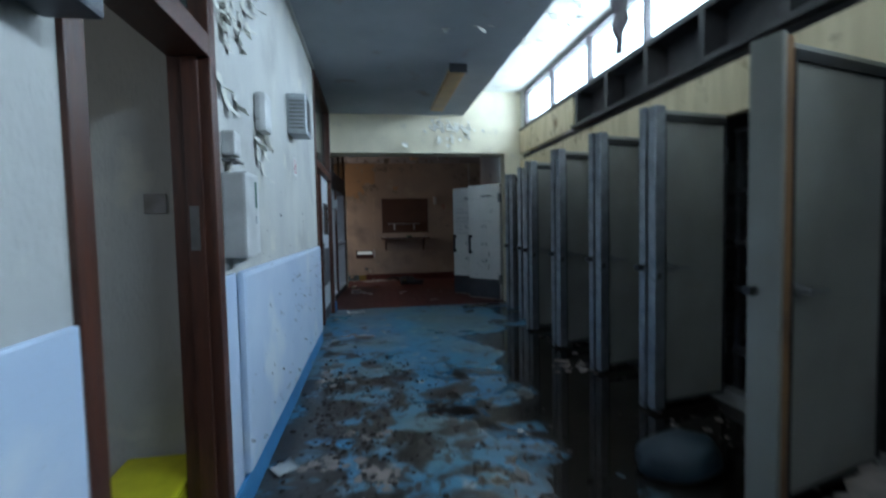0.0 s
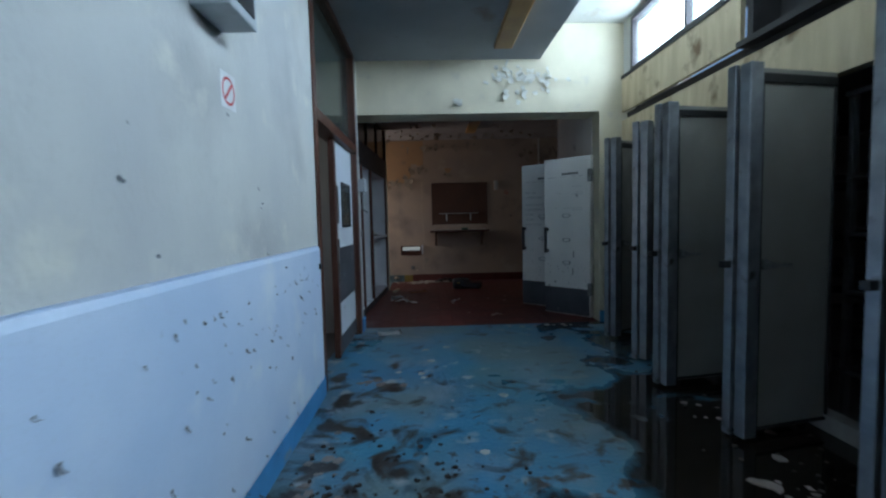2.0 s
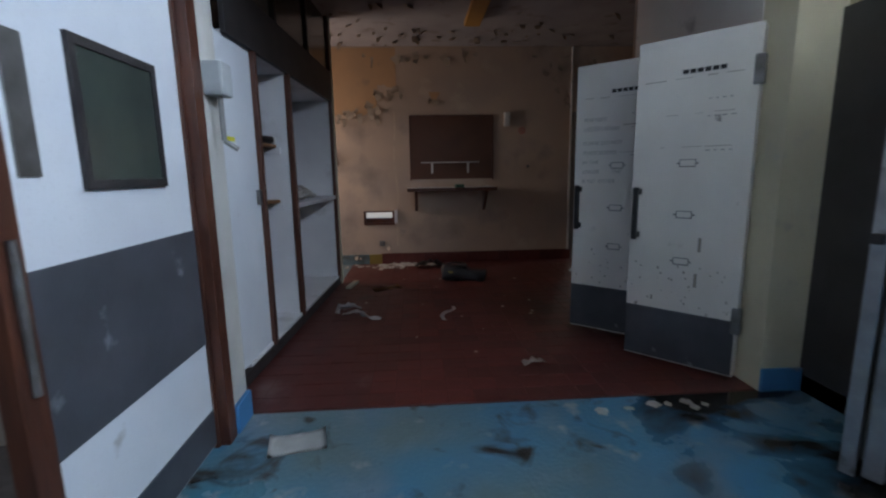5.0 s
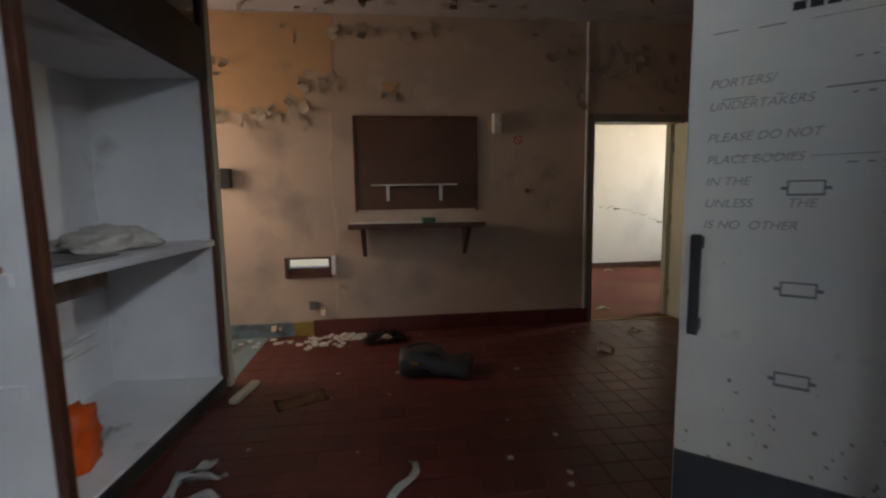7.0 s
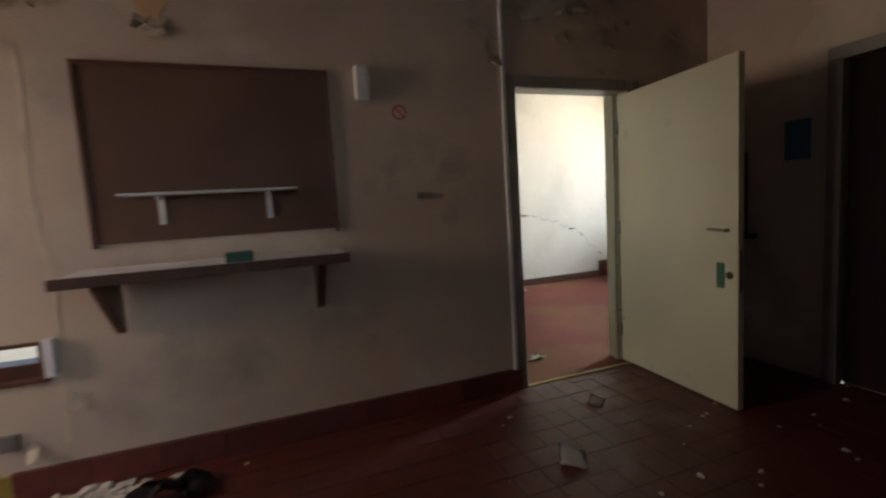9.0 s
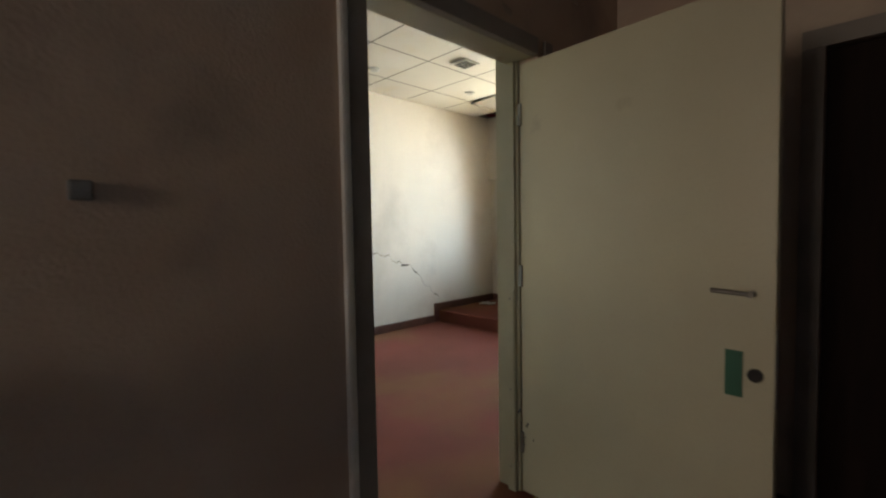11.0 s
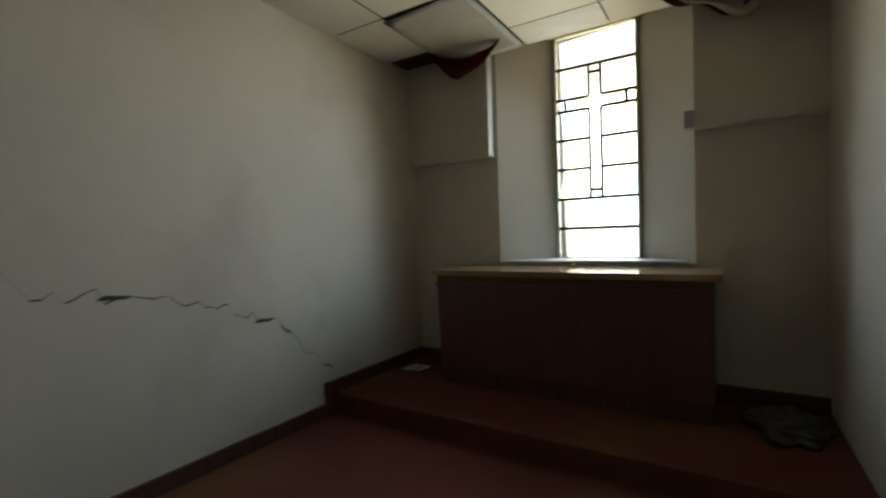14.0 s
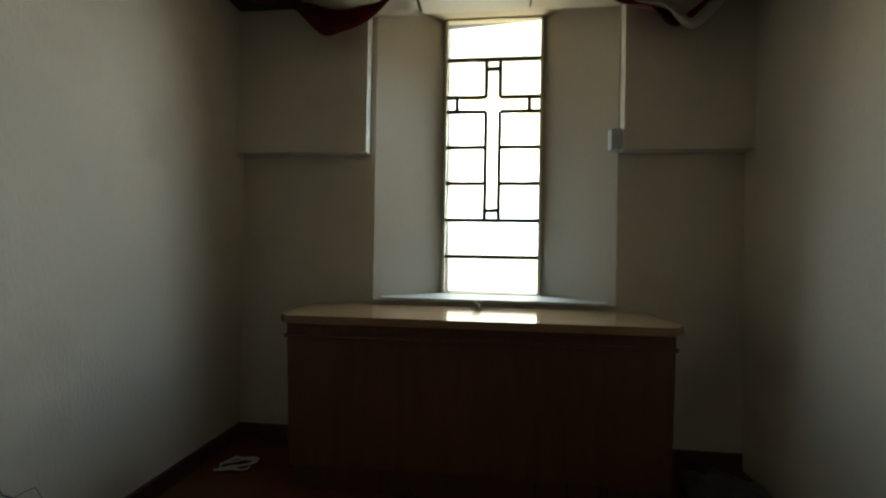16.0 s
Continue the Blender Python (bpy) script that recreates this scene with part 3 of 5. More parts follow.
sw = cased("switch_box", "grey metal isolator switch box with conduit", "switch", 8.01, 8.13, 1.66, 1.81, 0.09, "grey_plastic")
bm = bmesh.new()
rod(bm, (XL + 0.05, 8.07, 1.46), (XL + 0.05, 8.07, 1.66), 0.012)
rod(bm, (XL + 0.05, 8.07, 1.46), (XL + 0.10, 8.10, 1.42), 0.012)
part("conduit", bm, "steel", sw)
ex = cased("wall_cabinet", "dark metal wall box seen from below", "wall box", 1.44, 1.68, 1.77, 1.89, 0.12, "grey_band")


# strip lights
def strip_light(y0, y1, x0, x1, z, mat_):
    t = thing("strip_light", "old fluorescent strip light with a yellowed diffuser", "strip light", "ceiling strip lights")
    boxes("diffuser", mat_, (x0, x1, y0, y1, z - 0.09, z - 0.03), parent=t, bevel=0.015)
    boxes("base", "white_metal", (x0 + 0.02, x1 - 0.02, y0, y1, z - 0.03, z), parent=t)
    boxes("end_cap", "black", (x0 - 0.004, x1 + 0.004, y0 - 0.03, y0, z - 0.095, z), parent=t)


strip_light(5.83, 7.62, 0.95, 1.15, CEIL, "amber")
strip_light(2.3, 4.05, 0.88, 1.08, CEIL, "amber")
strip_light(9.7, 11.2, 0.92, 1.10, 3.0, "amber")

# ---- body store along the right side ----
XF = 2.55
HINGES = [2.66, 3.68, 4.55, 5.38, 6.18, 6.98, 7.70]
FREE = [(1.715, 2.45), (1.89, 3.57), (1.94, 4.42), (1.925, 5.25), (1.92, 6.07), (2.02, 6.66), (2.08, 7.45)]
seg = [(XF, XF + 0.12, -2.2, HINGES[0] - 0.80, 0, 2.1)]
for i, h in enumerate(HINGES):
    nxt = HINGES[i + 1] - 0.74 if i < 6 else YB
    seg.append((XF, XF + 0.12, h, nxt, 0.0, 2.1))
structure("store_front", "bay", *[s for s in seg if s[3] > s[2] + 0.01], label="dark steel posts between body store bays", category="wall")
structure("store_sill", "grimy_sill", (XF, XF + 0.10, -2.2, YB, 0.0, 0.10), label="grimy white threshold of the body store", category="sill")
# last two boxes are unseen ends added to stop daylight leaking in
structure("store_wall", "bay", (4.75, 4.9, -2.2, YB, 0, 2.3), (XF + 0.1, 4.75, -2.2, YB, 2.12, 2.3), (XF + 0.1, 4.75, -2.2, YB, 0.0, 0.07), (XF + 0.2, 4.9, YB, YB + 0.12, 0, 2.5), (XF + 0.12, 4.9, -2.35, -2.2, 0, 2.5), label="dark lining of the body store with unseen light-stopping ends", category="wall")
structure("fascia", "fascia", (XF + 0.03, XF + 0.12, -2.2, YB, 2.1, 2.46), label="water-stained cream board above the store doors", category="fascia")
# first box paints the dark of the recess as a black strip
structure("fascia", "black_wood_and_void", (XF + 0.10, XF + 0.16, -2.2, YB, 2.46, 2.56), (XF + 0.22, XF + 0.26, -2.2, 6.1, 2.56, 2.95), (XF + 0.02, XF + 0.24, -2.2, YB, 2.95, 2.99), (XF + 0.0, XF + 0.24, -2.2, 6.1, 2.54, 2.585), label="blackened timber band with missing panels, recess below coloured black", category="fascia")
structure("fascia", "fascia", (XF + 0.03, XF + 0.07, 6.1, YB, 2.56, 2.95), label="remaining cream board panel of the band", category="fascia")
for k in range(8):
    tagged(boxes("stud", "black_wood_and_void", (XF + 0.02, XF + 0.22, 5.95 - k * 0.72, 6.01 - k * 0.72, 2.585, 2.95)), "blackened timber stud in the open band", "stud", "band studs")
structure("roof_over_store", "ceiling", (XF + 0.3, 4.9, -2.2, YB, 2.4, 2.5), label="flat roof over the store", category="roof")
win = tagged(new("window_1"), "long clerestory window with dark weathered frames", "window", kind="structure")
boxes("window_frame", "frame", (2.60, 2.68, -2.0, 8.0, 2.99, 3.03), (2.60, 2.68, -2.0, 8.0, 3.55, 3.60), parent=win, bevel=0.004)
structure("wall_right_top", "plaster", (2.60, 2.95, 8.0, YB, 2.99, 3.62), (2.60, 2.95, -2.2, -2.0, 2.99, 3.62), label="cream wall at the clerestory ends", category="wall")
for k in range(10):
    y = 8.0 - k * 1.13
    if y > -1.95:
        boxes("mullion", "frame", (2.60, 2.68, y - (0.05 if k == 0 else 0.02), y + (0.0 if k == 0 else 0.02), 3.03, 3.55), parent=win, bevel=0.004)
        o = boxes("pane", "pane", (2.635, 2.641, max(y - 1.11, -2.0), y - 0.02, 3.03, 3.55), parent=win)
        o.visible_shadow = False


def store_door(i):
    (fx, fy), hy = FREE[i], HINGES[i]
    d = Vector((XF - fx, hy - fy, 0))
    w = d.length
    ang = math.degrees(math.atan2(d.y, d.x))
    name_label = "heavy white body store door standing open, aluminium edges" if i else "heavy white body store door with a torn timber edge, standing open"
    t = thing("store_door", name_label, "door", "body store doors", at=pose(fx, fy, 0, 0, 0, ang) @ pose(0, -0.14, 0))
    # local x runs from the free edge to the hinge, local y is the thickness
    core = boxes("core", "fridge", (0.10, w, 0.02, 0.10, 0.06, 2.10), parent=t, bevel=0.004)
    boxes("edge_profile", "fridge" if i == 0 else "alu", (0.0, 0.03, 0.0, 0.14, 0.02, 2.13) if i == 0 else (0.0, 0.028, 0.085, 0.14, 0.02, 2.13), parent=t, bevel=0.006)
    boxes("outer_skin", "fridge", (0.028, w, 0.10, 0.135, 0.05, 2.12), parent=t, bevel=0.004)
    boxes("edge_profile", "raw_wood" if i == 0 else "alu", (0.032, 0.10, 0.01, 0.10, 0.03, 2.125) if i == 0 else (0.012, 0.10, 0.0, 0.07, 0.03, 2.125), parent=t, bevel=0.008)
    boxes("gasket", "rubber", (0.098, 0.112, 0.005, 0.02, 0.07, 2.07), (0.112, w - 0.01, 0.005, 0.02, 2.02, 2.07), (w - 0.025, w - 0.01, 0.005, 0.02, 0.07, 2.02), (0.112, w - 0.01, 0.005, 0.02, 0.07, 0.085), parent=core, bevel=0.004)
    bm = bmesh.new()
    rod(bm, (0.15, 0.02, 1.02), (0.15, -0.05, 1.02), 0.016)
    rod(bm, (0.11, -0.05, 1.02), (0.25, -0.05, 1.02), 0.009)
    rod(bm, (0.15, 0.005, 1.02), (0.15, 0.02, 1.02), 0.032)
    part("release_handle", bm, "steel", core)
    boxes("latch", "black", (-0.05, 0.0, 0.09, 0.13, 1.0, 1.04), parent=t, bevel=0.005)
    for z in (0.35, 1.75):
        boxes("hinge", "steel", (w - 0.02, w + 0.03, 0.02, 0.11, z, z + 0.12), parent=t, bevel=0.006)


def store_rack(i):
    hy = HINGES[i]
    y0, y1 = hy - 0.70, hy - 0.04
    t = thing("tray_rack", "dark steel body tray rack inside a store bay", "rack", "tray racks")
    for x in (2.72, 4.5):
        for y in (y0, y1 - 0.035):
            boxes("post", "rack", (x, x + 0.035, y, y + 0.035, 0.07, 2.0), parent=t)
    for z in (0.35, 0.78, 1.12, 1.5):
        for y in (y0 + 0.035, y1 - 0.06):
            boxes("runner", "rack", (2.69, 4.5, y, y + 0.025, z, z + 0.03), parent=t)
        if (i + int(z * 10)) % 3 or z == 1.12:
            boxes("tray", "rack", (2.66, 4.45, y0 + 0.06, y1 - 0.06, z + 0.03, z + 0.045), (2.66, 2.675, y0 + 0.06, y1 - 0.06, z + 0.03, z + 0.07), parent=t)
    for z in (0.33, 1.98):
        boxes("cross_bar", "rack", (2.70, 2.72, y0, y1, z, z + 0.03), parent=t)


for i in range(7):
    store_door(i)
    store_rack(i)

structure("ground", "ground", (-60, 60, -60, 60, -0.35, -0.15), label="pale gravelly ground outside", category="ground")

# ---- the hall ----
YE, YC, HC = 12.32, 12.46, 3.0
hall_floor = structure("floor_hall", "grout", (-0.92, 4.45, YB, YE, -0.12, -0.0025), label="red quarry tiled hall floor", category="floor")
structure("floor_passage", "passage_floor", (-2.2, -0.92, 8.6, YE, -0.12, -0.004), (-0.92, -0.60, 11.2, YE, -0.004, 0.0), label="worn blue floor of the side passage", category="floor")
structure("wall_end", "hall_wall", (-2.2, -0.40, YE, YC, 0, 3.1), (-0.40, 0.0, YE, YC, 0, 0.58), (-0.40, 0.0, YE, YC, 0.77, 3.1), (0.0, 2.60, YE, YC, 0, 3.1), (2.60, 3.59, YE, YC, 2.07, 3.1), (3.59, 4.55, YE, YC, 0, 3.1),
          label="buff painted hall wall with blistered, peeling paint", category="wall")
# second box is unseen, added to keep stray sky light out
structure("ceiling_hall", "hall_ceiling", (-2.2, 4.55, 8.6, YE, HC, HC + 0.1), (-2.2, -0.75, 7.95, 8.6, HC, HC + 0.1), label="stained flaking hall ceiling with an unseen closing piece", category="ceiling")
# last box is an added light block behind the dark door leaves
structure("wall_hall_right", "hall_wall", (4.40, 4.55, 8.4, 9.95, 0, 3.1), (4.40, 4.55, 11.42, YE, 0, 3.1), (4.40, 4.55, 9.95, 11.42, 2.05, 3.1), (2.30, 4.40, 9.92, 9.97, 0, 3.1), (4.50, 4.55, 9.95, 11.42, -0.1, 2.05), label="dark buff hall wall with an unseen light block behind the door", category="wall")
structure("wall_hall_left", "hall_wall", (-2.3, -2.2, 7.95, 11.2, 0, 3.1), (-2.3, -2.2, 11.2, 12.32, 0, 1.1), (-2.3, -2.2, 11.2, 12.32, 2.3, 3.1), (-2.2, -1.0, 8.62, 8.7, 0, 3.1), label="wall behind the cupboards and passage", category="wall")
structure("cold_store_wall", "cold_door", (2.30, 2.42, 8.42, 8.46, 0, 2.6), (2.30, 2.42, 9.12, 9.20, 0, 2.6), (2.30, 2.42, 9.86, 9.92, 0, 2.6), (2.30, 2.42, 8.46, 9.12, 2.1, 2.6), (2.30, 2.42, 9.20, 9.86, 2.1, 2.6), (2.30, 2.42, 8.42, 9.92, 2.6, 3.0),
          label="white panelled cold store front", category="wall")
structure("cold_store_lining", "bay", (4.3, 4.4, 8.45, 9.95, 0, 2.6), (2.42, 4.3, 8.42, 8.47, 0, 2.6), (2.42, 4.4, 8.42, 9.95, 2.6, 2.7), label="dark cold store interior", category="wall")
structure("skirting_backing", "grout", (-0.18, 2.595, YE - 0.012, YE, 0.0, 0.15), (3.66, 4.4, YE - 0.012, YE, 0, 0.15), label="mortar bed behind the tile skirting", category="skirting")
tagged(boxes("baseboard", "passage_floor", (-2.2, -0.36, YE - 0.018, YE, 0, 0.14)), "blue-grey painted skirting of the passage", "skirting", kind="structure")
tagged(boxes("baseboard", "ochre", (-0.36, -0.18, YE - 0.020, YE, 0, 0.14)), "short yellow painted skirting piece", "skirting", kind="structure")
flakes("peeling_paint", "flake_hall", "large curled buff paint flakes on the hall wall", [((-0.9, YE, 2.14), 4, 0.06, 0.05), ((-0.62, YE, 2.12), 6, 0.09, 0.03), ((-0.42, YE, 2.18), 4, 0.07, 0.04), ((-0.23, YE, 2.14), 4, 0.04, 0.07), ((-0.15, YE, 2.42), 5, 0.04, 0.07), ((0.06, YE, 2.45), 5, 0.05, 0.07), ((0.62, YE, 2.32), 3, 0.04, 0.02), ((0.75, YE, 2.9), 14, 0.7, 0.04), ((2.35, YE, 2.72), 7, 0.12, 0.12), ((2.9, YE, 2.68), 18, 0.25, 0.12), ((3.6, YE, 2.55), 14, 0.3, 0.16), ((2.5, YE, 2.25), 5, 0.05, 0.1), ((-0.95, YE, 2.55), 8, 0.08, 0.15), ((0.05, YE, 0.45), 2, 0.08, 0.1), ((-0.5, YE, 0.17), 2, 0.1, 0.01)], (0, -1, 0), size=0.10, seed=11)
flakes("peeling_paint", "flake_hall", "paint flakes hanging from the hall ceiling", [((0.8, 11.9, HC), 60, 1.2, 0.25), ((1.0, 10.4, HC), 30, 1.0, 0.6)], (0, 0, -1), (0, 1, 0), size=0.10, seed=12)
def bare_patch(x0, x1, z1, low, label, seed):
    """A ragged patch where the top coat has come off: low(u) gives its lower edge."""
    def fn(u, v):
        z0 = low(u) + 0.05 * noise.noise((u * 9, seed, 0.3)) + 0.03 * noise.noise((u * 31, seed, 0.7))
        return (x0 + (x1 - x0) * u, YE - 0.0025, z0 + (z1 - z0) * v)
    return coat("bare_plaster", fn, 60, 2, "undercoat", label, "bare plaster")


bare_patch(-1.3, 0.10, 2.98, lambda u: 2.12 + 0.03 * math.sin(u * 9) + (0.32 if u > 0.80 else 0.0), "ragged patch of orange undercoat laid bare", 2)
bare_patch(0.54, 0.70, 2.40, lambda u: 2.40 - 0.10 * math.sin(3.14159 * u), "small patch of orange undercoat", 5)


def drip_fn(u, v):
    z = 2.15 - 1.9 * u
    return (0.06 + 0.05 * noise.noise((z * 1.6, 2.0, 0.0)) + (0.5 - v) * (0.03 + 0.02 * noise.noise((z * 5, 4.0, 0.0))), YE - 0.002, z)


coat("wall_stain", drip_fn, 40, 1, "drip", "pale dried water run down the wall", "stain")
wleft = tagged(new("window_2"), "passage window with a plain timber frame", "window", kind="structure")
boxes("window_frame", "frame", (-2.28, -2.22, 11.2, 11.25, 1.1, 2.3), (-2.28, -2.22, 12.27, 12.32, 1.1, 2.3), (-2.28, -2.22, 11.25, 12.27, 1.1, 1.15), (-2.28, -2.22, 11.25, 12.27, 2.25, 2.3), parent=wleft)

# cupboards along the hall's left side
CX = -0.60
cup_m = Matrix.Translation((CX, 11.14, 0)) @ pose(0, 0, 0, 0, 0, -3.2) @ Matrix.Translation((-CX, -11.14, 0))
cup = thing("cupboard", "built-in white cupboard with open bays, shelves and worktop, dark timber edges", "cupboard", at=cup_m)
slp = boxes("sliding_panel", "white_leaf", (CX - 0.05, CX - 0.02, 8.19, 9.0, 0.10, 2.1), parent=cup, label="white sliding cupboard panel with a yellow label")
boxes("plinth", "black_wood_and_void", (CX - 0.10, CX - 0.0, 8.19, 11.16, 0.0, 0.08), parent=cup)
boxes("base_board", "cupboard", (CX - 0.72, CX - 0.01, 8.62, 11.13, 0.08, 0.105), parent=cup, bevel=0.003)
boxes("back_panel", "cupboard", (CX - 0.74, CX - 0.72, 8.62, 11.13, 0.08, 2.9), parent=cup)
boxes("divider", "cupboard", (CX - 0.72, CX - 0.02, 9.70, 9.73, 0.105, 2.1), parent=cup)
boxes("divider", "cupboard", (CX - 0.72, CX - 0.02, 11.10, 11.13, 0.105, 2.1), parent=cup)
boxes("top_panel", "cupboard", (CX - 0.72, CX - 0.02, 8.62, 11.13, 2.1, 2.12), parent=cup)
for y in (9.0, 9.69, 11.12):
    boxes("post", "wood", (CX - 0.03, CX + 0.012, y, y + 0.045, 0.08, 2.1), parent=cup, bevel=0.004)
boxes("fascia", "black_wood_and_void", (CX - 0.02, CX + 0.012, 8.62, 11.165, 2.1, 2.42), parent=cup, bevel=0.003)
for k in range(3):
    a = 8.64 + k * 0.84
    boxes("upper_panel", "glass_dark", (CX - 0.02, CX - 0.01, a + 0.03, a + 0.81, 2.42, 2.97), parent=cup)
    boxes("upper_post", "black_wood_and_void", (CX - 0.03, CX + 0.01, a - 0.02, a + 0.03, 2.42, 3.0), parent=cup)
boxes("upper_post", "wood", (CX - 0.74, CX + 0.012, 11.13, 11.165, 2.42, 3.0), parent=cup)
wtp = boxes("worktop", "cupboard", (CX - 0.72, CX + 0.01, 9.735, 11.10, 1.02, 1.06), parent=cup, bevel=0.006, label="dusty white worktop with a steel sink bowl")
boxes("sink", "steel", (CX - 0.5, CX - 0.1, 9.80, 10.30, 1.061, 1.068), (CX - 0.46, CX - 0.14, 9.84, 10.26, 0.90, 1.02), parent=wtp, bevel=0.006)
for z in (1.07, 1.52):
    boxes("shelf", "raw_wood", (CX - 0.70, CX - 0.13, 9.05, 9.698, z, z + 0.025), parent=cup, bevel=0.003, label="bare brown timber shelf")
    boxes("shelf_batten", "cupboard", (CX - 0.66, CX - 0.10, 9.68, 9.70, z - 0.05, z - 0.002), parent=cup)
boxes("shelf_batten", "cupboard", (CX - 0.66, CX - 0.10, 9.682, 9.70, 0.60, 0.65), parent=cup)
boxes("latch", "steel", (CX - 0.02, CX + 0.002, 8.94, 8.98, 1.10, 1.20), parent=slp)
boxes("label", "yellow", (CX - 0.02, CX - 0.017, 8.56, 8.68, 1.50, 1.525), parent=slp)
bm = bmesh.new()
for z in (0.38, 0.46):
    rod(bm, (CX - 0.68, 9.74, z), (CX - 0.68, 10.9, z + 0.05), 0.016)
part("pipe", bm, "white_metal", cup)
boxes("door_post", "cream_trim", (CX - 0.10, CX + 0.02, 11.17, 11.23, 0, 3.0), parent=cup)
cupb = thing("mug", "black lidded cup with a small white mark on the cupboard shelf", "cup", at=cup_m @ pose(CX - 0.15, 9.30, 1.545))
bm = bmesh.new()
rod(bm, (0, 0, 0), (0, 0, 0.13), 0.042, 20, 0.055)
part("body", bm, "black", cupb)
bm = bmesh.new()
rod(bm, (0, 0, 0.13), (0, 0, 0.15), 0.060, 20, 0.055)
part("lid", bm, "black", cupb)
bm = bmesh.new()
box(bm, 0.046, 0.052, -0.014, 0.014, 0.055, 0.095)
part("print", bm, "white_metal", cupb, "small white printed mark")
can = thing("can", "small dark can lying on the shelf", "can", at=cup_m @ pose(CX - 0.14, 9.52, 1.575))
bm = bmesh.new()
rod(bm, (-0.02, -0.08, 0), (0.013, 0.05, 0), 0.03, 16)
part("body", bm, "black", can)
bm = bmesh.new()
rod(bm, (0.013, 0.05, 0), (0.02, 0.08, 0), 0.03, 16)
part("end", bm, "white_metal", can, "pale metal end")
bot = thing("spray_bottle", "white plastic bottle with a black cap under the worktop", "bottle", at=cup_m @ pose(CX - 0.30, 9.86, 0.105))
bm = bmesh.new()
rod(bm, (0, 0, 0), (0, 0, 0.20), 0.04, 16)
rod(bm, (0, 0, 0.20), (0, 0, 0.25), 0.04, 16, 0.015)
part("body", bm, "white_metal", bot)
bm = bmesh.new()
rod(bm, (0, 0, 0.25), (0, 0, 0.31), 0.02, 12)
part("cap", bm, "black", bot)
ph = thing("wall_phone_box", "cream plastic box on the cupboard back", "box", at=cup_m)
boxes("body", "cream_trim", (CX - 0.72, CX - 0.66, 9.85, 10.05, 1.36, 1.72), parent=ph, bevel=0.01)


def lump(name, label, category, x, y, z, sx, sy, sz, material, seed, rough=0.35):
    bm = bmesh.new()
    bmesh.ops.create_icosphere(bm, subdivisions=4, radius=1.0)
    for v in bm.verts:
        k = 1 + rough * noise.noise(v.co * 1.7 + Vector((seed, 0, 0))) + rough * 0.5 * noise.noise(v.co * 4.5 + Vector((0, seed, 0)))
        c = v.co * k
        v.co = (x + c.x * sx, y + c.y * sy, z + max(0.0, c.z * sz + sz * 0.55))
    return tagged(part(name, bm, material, smooth=True), label, category)


lump("plastic_bag", "crumpled orange plastic bag on the cupboard floor", "bag", CX - 0.26, 10.05, 0.105, 0.10, 0.17, 0.17, "orange", 3, 0.5).matrix_basis = cup_m
lump("plastic_sheet", "crumpled clear plastic bag on the worktop", "bag", CX - 0.35, 10.6, 1.06, 0.2, 0.24, 0.08, "cloth", 5, 0.5).matrix_basis = cup_m
crumpled("tissue", CX - 0.25, 10.35, 0.105, 0.2, 0.07, 70, "paper", "crumpled white tissue on the cupboard floor", "tissue", 7).matrix_basis = cup_m


